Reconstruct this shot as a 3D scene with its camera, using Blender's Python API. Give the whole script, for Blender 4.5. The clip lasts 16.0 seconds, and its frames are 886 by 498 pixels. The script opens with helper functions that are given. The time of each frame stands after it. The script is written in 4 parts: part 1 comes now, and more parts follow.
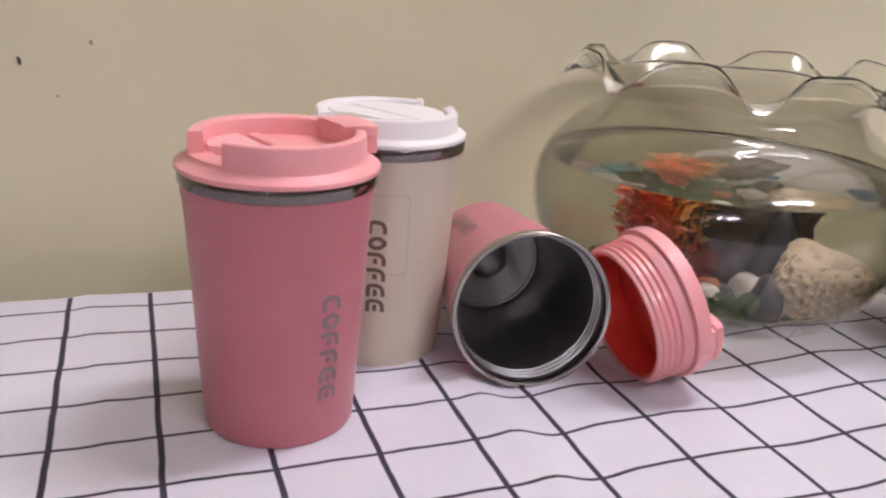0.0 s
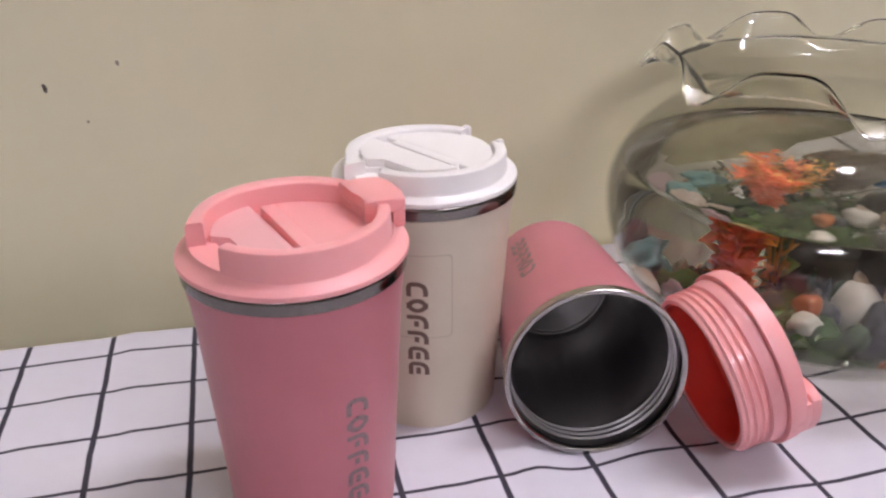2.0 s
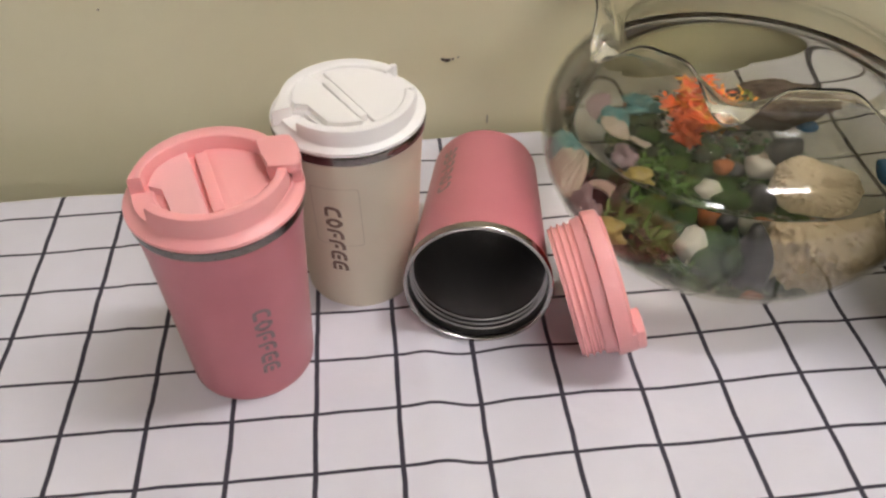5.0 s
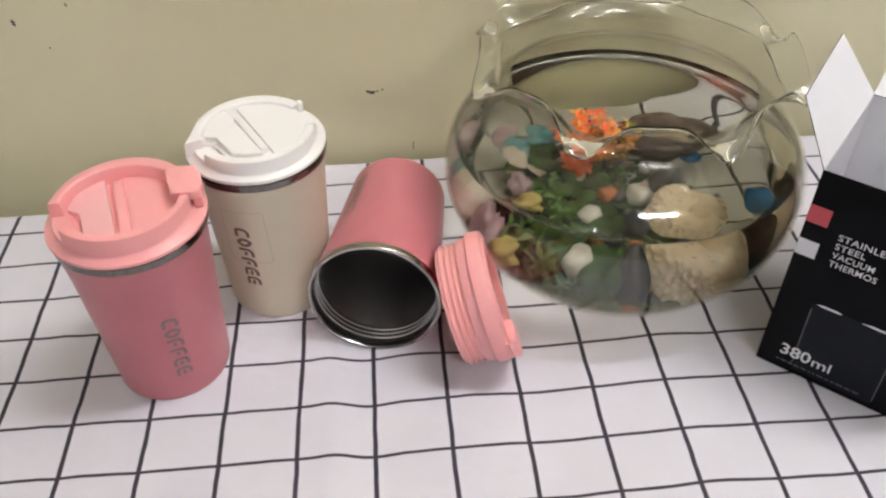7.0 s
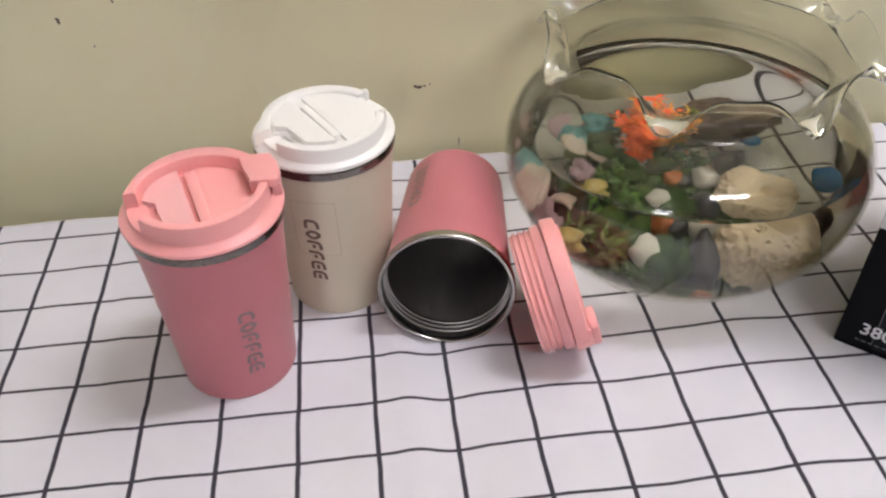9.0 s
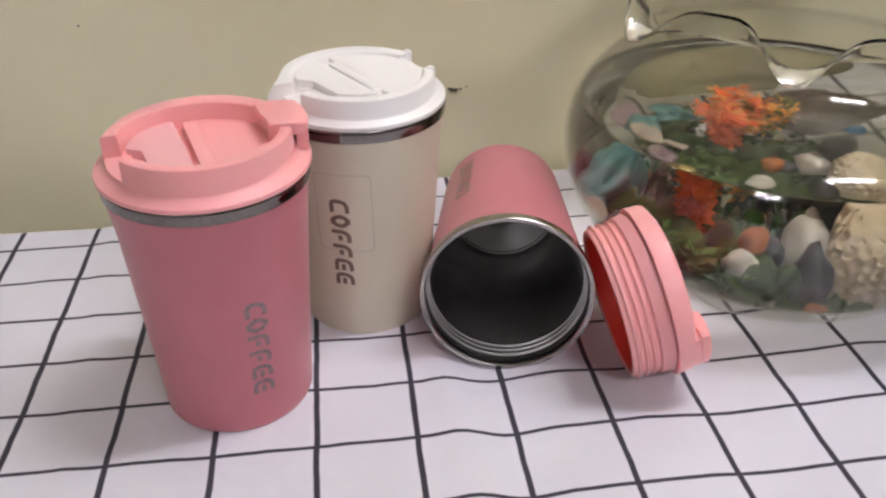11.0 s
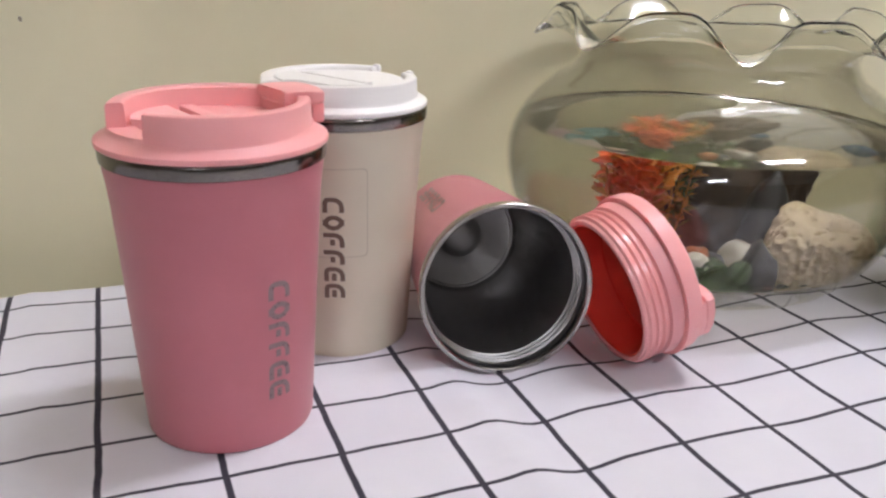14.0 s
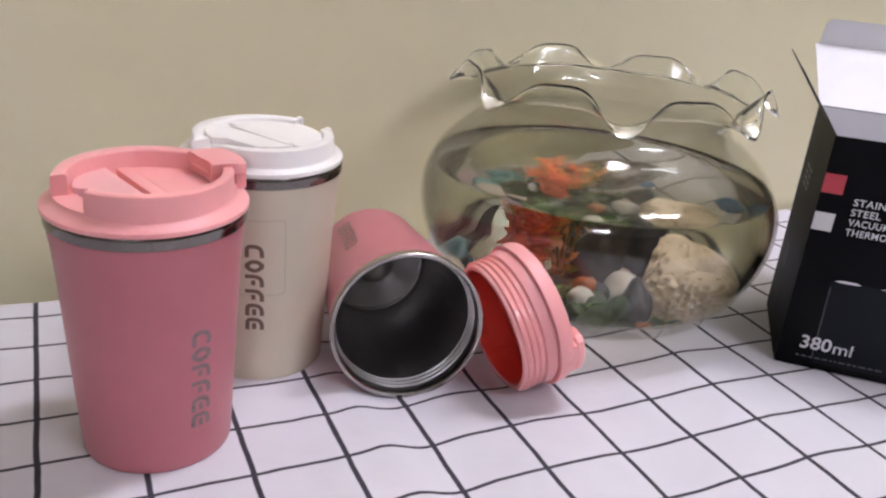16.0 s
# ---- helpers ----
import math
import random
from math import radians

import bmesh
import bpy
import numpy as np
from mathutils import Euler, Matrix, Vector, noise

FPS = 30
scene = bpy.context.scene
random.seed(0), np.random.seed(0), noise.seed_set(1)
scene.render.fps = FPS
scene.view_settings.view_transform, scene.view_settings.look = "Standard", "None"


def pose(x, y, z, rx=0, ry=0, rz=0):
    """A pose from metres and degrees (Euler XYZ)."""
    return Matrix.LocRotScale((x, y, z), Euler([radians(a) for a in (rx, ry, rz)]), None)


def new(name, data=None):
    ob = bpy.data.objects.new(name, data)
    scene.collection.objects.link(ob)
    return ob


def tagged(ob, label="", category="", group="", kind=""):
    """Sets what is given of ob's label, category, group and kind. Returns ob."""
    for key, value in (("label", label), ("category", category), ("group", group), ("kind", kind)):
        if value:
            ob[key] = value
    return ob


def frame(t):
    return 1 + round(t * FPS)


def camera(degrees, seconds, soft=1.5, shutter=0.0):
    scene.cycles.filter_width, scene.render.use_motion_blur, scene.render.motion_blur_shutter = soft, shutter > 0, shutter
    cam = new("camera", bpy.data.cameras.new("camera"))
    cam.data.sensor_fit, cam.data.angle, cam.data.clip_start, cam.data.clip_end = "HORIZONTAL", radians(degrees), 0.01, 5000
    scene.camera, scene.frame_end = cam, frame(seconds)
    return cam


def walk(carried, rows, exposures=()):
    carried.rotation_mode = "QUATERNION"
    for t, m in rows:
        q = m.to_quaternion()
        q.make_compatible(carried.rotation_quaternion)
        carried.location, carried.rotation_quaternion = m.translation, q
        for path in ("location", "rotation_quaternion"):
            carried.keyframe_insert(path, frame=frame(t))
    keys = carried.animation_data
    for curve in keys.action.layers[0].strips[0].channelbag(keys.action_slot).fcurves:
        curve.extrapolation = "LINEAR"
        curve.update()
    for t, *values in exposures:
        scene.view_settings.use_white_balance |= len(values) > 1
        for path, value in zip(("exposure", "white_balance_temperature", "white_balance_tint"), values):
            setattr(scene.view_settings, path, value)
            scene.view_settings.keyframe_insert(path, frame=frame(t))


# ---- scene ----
cam = camera(56.03, 16.0, soft=2.3)
ROWS = [
    (0.0, -0.0940, -0.3068, 0.2104, 70.73, -3.68, -19.63),
    (0.5, -0.0807, -0.3138, 0.2131, 68.33, -2.43, -15.00),
    (1.0, -0.0585, -0.2870, 0.2159, 66.63, -1.09, -13.94),
    (1.5, -0.0538, -0.2557, 0.2303, 66.10, -0.33, -14.48),
    (2.0, -0.0500, -0.2442, 0.2591, 64.20, 0.18, -13.87),
    (2.5, -0.0395, -0.2556, 0.2682, 60.30, 0.38, -12.12),
    (3.0, -0.0310, -0.2635, 0.3109, 57.78, 0.91, -9.95),
    (3.5, -0.0220, -0.2622, 0.3371, 54.12, 0.18, -7.86),
    (4.0, -0.0096, -0.2623, 0.3403, 48.92, -0.74, -6.20),
    (4.5, 0.0167, -0.2641, 0.3576, 47.09, -0.14, -5.84),
    (5.0, 0.0446, -0.2805, 0.3797, 47.13, 0.26, -5.59),
    (5.2, 0.0529, -0.2857, 0.3814, 47.31, 0.30, -5.55),
    (7.5, 0.1169, -0.3284, 0.4225, 48.08, 0.68, -4.70),
    (8.0, 0.0958, -0.3278, 0.4219, 47.53, 1.11, -5.93),
    (8.5, 0.0718, -0.3289, 0.4190, 47.86, 0.85, -6.70),
    (9.0, 0.0554, -0.3236, 0.3966, 49.39, 0.89, -6.64),
    (9.5, 0.0451, -0.3155, 0.3643, 51.79, 0.74, -6.40),
    (10.0, 0.0389, -0.3008, 0.3304, 53.65, 0.64, -6.17),
    (10.2, 0.0355, -0.2939, 0.3231, 53.86, 0.52, -6.34),
    (12.5, -0.0239, -0.2614, 0.1893, 67.06, -2.59, -14.00),
    (13.0, -0.0438, -0.2628, 0.1840, 68.02, -2.80, -17.99),
    (13.5, -0.0567, -0.2725, 0.1924, 68.94, -2.01, -19.69),
    (14.0, -0.0704, -0.2804, 0.1959, 69.67, -1.67, -21.05),
    (14.5, -0.0870, -0.2835, 0.1956, 70.22, -2.27, -22.12),
    (15.0, -0.0904, -0.2912, 0.2163, 70.20, -2.84, -22.40),
    (15.5, -0.0887, -0.3052, 0.2281, 68.96, -4.11, -23.10),
    (16.0, -0.0704, -0.3193, 0.2549, 67.44, -5.08, -24.13),]
EXPOSURES = [  # the camera's own white balance drifts a little
    (0.0, 0.10, 6180, 28), (1.0, 0.18, 6350, 22), (2.0, 0.07, 6080, 27), (3.0, 0.02, 6250, 27), (3.5, 0.00, 6120, 28),
    (5.0, -0.05, 6520, 16), (7.5, 0.10, 6250, 14), (8.0, 0.10, 6120, 16), (9.0, 0.08, 6300, 16), (10.0, 0.06, 6250, 17),
    (12.5, 0.05, 6100, 22), (14.0, 0.17, 6080, 18), (15.0, 0.18, 6020, 20), (15.5, 0.14, 5880, 22), (16.0, 0.09, 6020, 23),
]
walk(cam, [(t, pose(x, y, z, rx, ry, rz)) for t, x, y, z, rx, ry, rz in ROWS], EXPOSURES)

# ---- light ----
C = 0.046        # one printed cell of the tablecloth, across
D = C * 0.8175   # and along
WALL_Y = 5.87 * C
CEIL_Z = 1.75
world = bpy.data.worlds.new("room_air")
scene.world = world
world.use_nodes = True
world.node_tree.nodes["Background"].inputs[0].default_value = (0.9, 0.92, 1.0, 1)
world.node_tree.nodes["Background"].inputs[1].default_value = 0.05
LAMPS = [  # tube lamps under the ceiling: x, y, turn, glow
    (0.79, 0.06, 0, 104),
    (0.72, -1.60, 0, 74),
    # far left: an added fill that brightens the wall, no known fixture
    (-1.55, -3.1, 0, 75),
]


# ---- materials ----
def shader(name, color, rough=0.5, metal=0.0, **more):
    m = bpy.data.materials.new(name)
    m.use_nodes = True
    b = m.node_tree.nodes["Principled BSDF"]
    b.inputs["Base Color"].default_value = (*color, 1)
    b.inputs["Roughness"].default_value = rough
    b.inputs["Metallic"].default_value = metal
    for key, value in more.items():
        b.inputs[key.replace("_", " ")].default_value = value
    return m


def node(m, kind, **values):
    n = m.node_tree.nodes.new(kind)
    for key, value in values.items():
        if key in n.inputs:
            n.inputs[key].default_value = value
        else:
            setattr(n, key, value)
    return n


def textured(name, color, dark, rough=0.5, metal=0.0, scale=60.0, fine=900.0, bump=0.1, spread=0.5, rough_spread=0.1, dist=0.0005, **more):
    """Paint with blotches at one scale and grain at another, in both colour and relief."""
    m = shader(name, color, rough, metal, **more)
    t, b = m.node_tree, m.node_tree.nodes["Principled BSDF"]
    co = node(m, "ShaderNodeTexCoord")
    big = node(m, "ShaderNodeTexNoise", Scale=scale, Detail=5.0, Roughness=0.6)
    small = node(m, "ShaderNodeTexNoise", Scale=fine, Detail=3.0, Roughness=0.6)
    for n in (big, small):
        t.links.new(co.outputs["Object"], n.inputs["Vector"])
    ramp = node(m, "ShaderNodeMapRange")
    ramp.inputs["From Min"].default_value, ramp.inputs["From Max"].default_value = 0.5 - spread / 2, 0.5 + spread / 2
    t.links.new(big.outputs["Fac"], ramp.inputs["Value"])
    mix = node(m, "ShaderNodeMix", data_type="RGBA")
    mix.inputs["A"].default_value, mix.inputs["B"].default_value = (*dark, 1), (*color, 1)
    t.links.new(ramp.outputs["Result"], mix.inputs["Factor"])
    t.links.new(mix.outputs["Result"], b.inputs["Base Color"])
    rr = node(m, "ShaderNodeMapRange")
    rr.inputs["To Min"].default_value, rr.inputs["To Max"].default_value = rough - rough_spread, rough + rough_spread
    t.links.new(small.outputs["Fac"], rr.inputs["Value"])
    t.links.new(rr.outputs["Result"], b.inputs["Roughness"])
    bm_ = node(m, "ShaderNodeBump", Strength=bump, Distance=dist)
    t.links.new(small.outputs["Fac"], bm_.inputs["Height"])
    t.links.new(bm_.outputs["Normal"], b.inputs["Normal"])
    return m


def cloth_material():
    """White cotton with a printed dark line grid, one cell per unit of the UV map, and a woven relief."""
    m = shader("checked_cotton", (0.8, 0.77, 0.82), 0.85)
    t, b = m.node_tree, m.node_tree.nodes["Principled BSDF"]
    uv = node(m, "ShaderNodeUVMap")
    wob = node(m, "ShaderNodeTexNoise", Scale=1.3, Detail=3.0)
    t.links.new(uv.outputs["UV"], wob.inputs["Vector"])
    off = node(m, "ShaderNodeVectorMath", operation="SUBTRACT")
    t.links.new(wob.outputs["Color"], off.inputs[0])
    off.inputs[1].default_value = (0.5, 0.5, 0.5)
    sc = node(m, "ShaderNodeVectorMath", operation="SCALE")
    sc.inputs["Scale"].default_value = 0.05
    t.links.new(off.outputs[0], sc.inputs[0])
    add = node(m, "ShaderNodeVectorMath", operation="ADD")
    t.links.new(uv.outputs["UV"], add.inputs[0])
    t.links.new(sc.outputs[0], add.inputs[1])
    sep = node(m, "ShaderNodeSeparateXYZ")
    t.links.new(add.outputs[0], sep.inputs[0])
    masks = []
    for axis, half in (("X", 0.031), ("Y", 0.028)):
        pp = node(m, "ShaderNodeMath", operation="PINGPONG")
        pp.inputs[1].default_value = 0.5
        t.links.new(sep.outputs[axis], pp.inputs[0])
        mr = node(m, "ShaderNodeMapRange", interpolation_type="SMOOTHSTEP")
        mr.inputs["From Min"].default_value, mr.inputs["From Max"].default_value = half - 0.008, half + 0.008
        mr.inputs["To Min"].default_value, mr.inputs["To Max"].default_value = 1.0, 0.0
        t.links.new(pp.outputs[0], mr.inputs["Value"])
        masks.append(mr)
    mx = node(m, "ShaderNodeMath", operation="MAXIMUM")
    for k, mr in enumerate(masks):
        t.links.new(mr.outputs["Result"], mx.inputs[k])
    grain = node(m, "ShaderNodeTexNoise", Scale=26.0, Detail=4.0)
    t.links.new(uv.outputs["UV"], grain.inputs["Vector"])
    soft = node(m, "ShaderNodeTexNoise", Scale=0.7, Detail=3.0)
    t.links.new(uv.outputs["UV"], soft.inputs["Vector"])
    base = node(m, "ShaderNodeMix", data_type="RGBA")
    base.inputs["A"].default_value, base.inputs["B"].default_value = (0.645, 0.62, 0.67, 1), (0.75, 0.73, 0.775, 1)
    t.links.new(soft.outputs["Fac"], base.inputs["Factor"])
    ink = node(m, "ShaderNodeMix", data_type="RGBA")
    ink.inputs["A"].default_value, ink.inputs["B"].default_value = (0.018, 0.014, 0.026, 1), (0.05, 0.042, 0.06, 1)
    t.links.new(grain.outputs["Fac"], ink.inputs["Factor"])
    mix = node(m, "ShaderNodeMix", data_type="RGBA")
    t.links.new(mx.outputs[0], mix.inputs["Factor"])
    t.links.new(base.outputs["Result"], mix.inputs["A"])
    t.links.new(ink.outputs["Result"], mix.inputs["B"])
    t.links.new(mix.outputs["Result"], b.inputs["Base Color"])
    wave = node(m, "ShaderNodeTexNoise", Scale=70.0, Detail=2.0)
    t.links.new(uv.outputs["UV"], wave.inputs["Vector"])
    bp = node(m, "ShaderNodeBump", Strength=0.15, Distance=0.0005)
    t.links.new(wave.outputs["Fac"], bp.inputs["Height"])
    soft_fold = node(m, "ShaderNodeTexNoise", Scale=1.7, Detail=2.5)
    t.links.new(uv.outputs["UV"], soft_fold.inputs["Vector"])
    fold = node(m, "ShaderNodeBump", Strength=0.5, Distance=0.003)
    t.links.new(soft_fold.outputs["Fac"], fold.inputs["Height"])
    t.links.new(fold.outputs["Normal"], bp.inputs["Normal"])
    t.links.new(bp.outputs["Normal"], b.inputs["Normal"])
    return m


WALL = textured("cream_wall_paint", (0.88, 0.82, 0.555), (0.82, 0.765, 0.515), 0.45, scale=7.0, fine=350.0, bump=0.25, dist=0.0004, spread=0.6)
ROOM = textured("room_paint", (0.29, 0.26, 0.22), (0.24, 0.215, 0.18), 0.7, scale=2.0, fine=200.0)
CEILING = textured("ceiling_paint", (0.75, 0.74, 0.7), (0.7, 0.69, 0.65), 0.8, scale=2.0, fine=150.0)
FLOOR = textured("floor_tile", (0.27, 0.25, 0.225), (0.19, 0.175, 0.16), 0.4, scale=4.0, fine=200.0)
WOOD = textured("table_laminate", (0.35, 0.24, 0.15), (0.25, 0.16, 0.1), 0.45, scale=15.0, fine=300.0)
CLOTH = cloth_material()
PINK = textured("rose_powder_paint", (0.53, 0.157, 0.187), (0.49, 0.142, 0.169), 0.42, scale=30.0, fine=2600.0, bump=0.12, dist=0.0002, Specular_IOR_Level=0.6, Sheen_Weight=0.10, Sheen_Roughness=0.5)
CREAM = textured("cream_powder_paint", (0.69, 0.625, 0.485), (0.66, 0.595, 0.46), 0.42, scale=30.0, fine=2600.0, bump=0.12, dist=0.0002)
PINK_PP = textured("salmon_plastic", (0.92, 0.41, 0.40), (0.90, 0.395, 0.385), 0.38, scale=50.0, fine=1500.0, bump=0.05, dist=0.0002, Subsurface_Weight=0.15, Subsurface_Radius=(0.004, 0.002, 0.002))
PINK_MATT = textured("matt_pale_pink_plastic", (0.84, 0.44, 0.435), (0.81, 0.42, 0.42), 0.55, scale=50.0, fine=1800.0, bump=0.12, dist=0.0002)
PINK_IN = textured("coral_red_plastic", (0.88, 0.085, 0.05), (0.85, 0.075, 0.045), 0.4, scale=50.0, fine=1500.0, bump=0.05, dist=0.0002)
PINK_GLOSS = textured("glossy_salmon_plastic", (0.91, 0.425, 0.41), (0.89, 0.41, 0.395), 0.17, scale=50.0, fine=1500.0, bump=0.03, rough_spread=0.03, dist=0.0002)
GASKET = textured("pink_silicone", (0.80, 0.36, 0.36), (0.78, 0.34, 0.34), 0.35, scale=50.0, fine=1500.0, bump=0.03, dist=0.0002)
WHITE_PP = textured("white_plastic", (0.93, 0.90, 0.865), (0.91, 0.88, 0.845), 0.38, scale=50.0, fine=1500.0, bump=0.05, dist=0.0002)
# same rim steel twice: dim reflections coloured in when standing, bright when lying
STEEL = textured("rim_steel_shaded", (0.23, 0.21, 0.195), (0.17, 0.155, 0.145), 0.15, 1.0, scale=40.0, fine=120.0, bump=0.0, rough_spread=0.04)
STEEL_LIT = textured("rim_steel_lit", (0.45, 0.43, 0.41), (0.38, 0.36, 0.34), 0.2, 1.0, scale=40.0, fine=120.0, bump=0.0, rough_spread=0.04)
STEEL_IN = textured("inner_steel", (0.36, 0.35, 0.34), (0.34, 0.33, 0.32), 0.38, 1.0, scale=40.0, fine=120.0, bump=0.0, rough_spread=0.05)
MARK = textured("engraved_steel", (0.30, 0.22, 0.225), (0.27, 0.195, 0.20), 0.30, 1.0, scale=80.0, fine=900.0)
MARK_B = textured("engraved_brown", (0.20, 0.135, 0.10), (0.165, 0.11, 0.08), 0.5, 0.2, scale=80.0, fine=900.0)
BLACK_CARD = textured("black_card", (0.0045, 0.0045, 0.005), (0.006, 0.006, 0.007), 0.5, scale=40.0, fine=1500.0, bump=0.05, Specular_IOR_Level=0.05)
WHITE_CARD = textured("white_card", (0.78, 0.77, 0.80), (0.74, 0.73, 0.76), 0.6, scale=30.0, fine=900.0, bump=0.05)
RED_INK = textured("red_ink", (0.5, 0.05, 0.07), (0.46, 0.04, 0.06), 0.5, scale=60.0, fine=900.0)
WHITE_INK = textured("white_ink", (0.75, 0.75, 0.76), (0.68, 0.68, 0.7), 0.5, scale=60.0, fine=900.0)
GREY_INK = textured("grey_ink", (0.08, 0.08, 0.09), (0.06, 0.06, 0.07), 0.5, scale=60.0, fine=900.0)
INK_NAVY = textured("navy_black_ink", (0.009, 0.010, 0.014), (0.007, 0.008, 0.011), 0.4, scale=60.0, fine=900.0, Specular_IOR_Level=0.1)
GLASS = shader("clear_glass", (0.935, 0.94, 0.91), 0.0, 0.0, IOR=1.45, Transmission_Weight=1.0)
WATER = shader("water", (0.86, 0.86, 0.775), 0.0, 0.0, IOR=1.33, Transmission_Weight=1.0)


def thin_glass():
    """A thin clear wall: light goes straight through, a little dimmed, and mirrors off more at a slant."""
    m = bpy.data.materials.new("thin_clear_glass")
    m.use_nodes = True
    t = m.node_tree
    t.nodes.remove(t.nodes["Principled BSDF"])
    clear = node(m, "ShaderNodeBsdfTransparent", Color=(0.905, 0.90, 0.87, 1))
    gloss = node(m, "ShaderNodeBsdfGlossy", Color=(1, 1, 1, 1), Roughness=0.02)
    facing = node(m, "ShaderNodeLayerWeight", Blend=0.5)
    steep = node(m, "ShaderNodeMath", operation="POWER")
    steep.inputs[1].default_value = 5.0
    t.links.new(facing.outputs["Facing"], steep.inputs[0])
    part_ = node(m, "ShaderNodeMath", operation="MULTIPLY_ADD")
    part_.inputs[1].default_value, part_.inputs[2].default_value = 0.7, 0.045
    t.links.new(steep.outputs[0], part_.inputs[0])
    mix = node(m, "ShaderNodeMixShader")
    t.links.new(part_.outputs[0], mix.inputs[0])
    t.links.new(clear.outputs[0], mix.inputs[1])
    t.links.new(gloss.outputs[0], mix.inputs[2])
    t.links.new(mix.outputs[0], t.nodes["Material Output"].inputs["Surface"])
    return m


THIN_GLASS = thin_glass()
TUBE = shader("tube_glow", (1, 1, 1), 0.5)
TUBE.node_tree.nodes["Principled BSDF"].inputs["Emission Color"].default_value = (0.96, 0.967, 0.972, 1)
ENAMEL = textured("white_enamel", (0.8, 0.8, 0.8), (0.76, 0.76, 0.76), 0.3, scale=20.0, fine=400.0)


# ---- mesh helpers ----
def part(name, bm, material, parent=None, label="", smooth=None, turn_out=True):
    me = bpy.data.meshes.new(name)
    if turn_out:
        bmesh.ops.recalc_face_normals(bm, faces=bm.faces)
    bm.to_mesh(me)
    bm.free()
    for m in material if isinstance(material, (list, tuple)) else [material]:
        me.materials.append(m)
    if smooth is not None:
        me.shade_smooth()
        me.set_sharp_from_angle(angle=radians(smooth))
    ob = new(name, me)
    if parent is not None:
        ob.parent = parent
    if label:
        ob["label"] = label
    return ob


def thing(name, m, label, category, group=""):
    ob = new(name)
    ob.empty_display_size = 0.02
    ob.matrix_basis = m
    return tagged(ob, label, category, group)


def lathe(rows, n=96, closed=False, a0=0.0, a1=360.0, cap=True):
    """A bmesh turned about z from (radius, height) rows. closed: the rows form a ring. A part turn is capped at both ends."""
    bm = bmesh.new()
    full = abs(a1 - a0) > 359.9
    steps = n if full else n + 1
    rings = []
    for r, z in rows:
        if r < 1e-7:
            rings.append([bm.verts.new((0, 0, z))] * steps)
            continue
        ring = []
        for k in range(steps):
            a = radians(a0 + (a1 - a0) * k / n)
            ring.append(bm.verts.new((r * math.cos(a), r * math.sin(a), z)))
        rings.append(ring)
    pairs = list(zip(rings, rings[1:])) + ([(rings[-1], rings[0])] if closed else [])
    for lo, hi in pairs:
        for k in range(n):
            j = (k + 1) % steps
            quad = []
            for v in (lo[k], lo[j], hi[j], hi[k]):
                if v not in quad:
                    quad.append(v)
            if len(quad) > 2:
                bm.faces.new(quad)
    if not full and closed and cap:
        bm.faces.new([r[0] for r in rings])
        bm.faces.new([r[-1] for r in rings])
    return bm


def box_bm(sx, sy, sz, at=(0, 0, 0), bevel=0.0, seg=2):
    bm = bmesh.new()
    bmesh.ops.create_cube(bm, size=1)
    bmesh.ops.scale(bm, vec=(sx, sy, sz), verts=bm.verts)
    if bevel:
        bmesh.ops.bevel(bm, geom=list(bm.edges), offset=bevel, segments=seg, affect="EDGES", profile=0.5)
    bmesh.ops.translate(bm, vec=at, verts=bm.verts)
    return bm


def prism(points, z0, z1, bevel=0.0, seg=2):
    """A plate with the outline points, from z0 to z1."""
    bm = bmesh.new()
    lo = [bm.verts.new((x, y, z0)) for x, y in points]
    hi = [bm.verts.new((x, y, z1)) for x, y in points]
    bm.faces.new(lo[::-1])
    bm.faces.new(hi)
    for k in range(len(points)):
        j = (k + 1) % len(points)
        bm.faces.new((lo[k], lo[j], hi[j], hi[k]))
    if bevel:
        top = [e for e in bm.edges if abs(e.verts[0].co.z - e.verts[1].co.z) < 1e-6]
        bmesh.ops.bevel(bm, geom=top, offset=bevel, segments=seg, affect="EDGES", profile=0.5)
    return bm


def rounded_rect(w, h, r, n=6):
    pts = []
    for cx, cy, a in ((w / 2 - r, h / 2 - r, 0), (-w / 2 + r, h / 2 - r, 90), (-w / 2 + r, -h / 2 + r, 180), (w / 2 - r, -h / 2 + r, 270)):
        for k in range(n + 1):
            b = radians(a + 90 * k / n)
            pts.append((cx + r * math.cos(b), cy + r * math.sin(b)))
    return pts


def even_outline(pts):
    """The outline with eight steps on each of its sides, however long."""
    return [(p[0] + (q[0] - p[0]) * k / 8, p[1] + (q[1] - p[1]) * k / 8) for p, q in zip(pts, pts[1:] + pts[:1]) for k in range(8)]


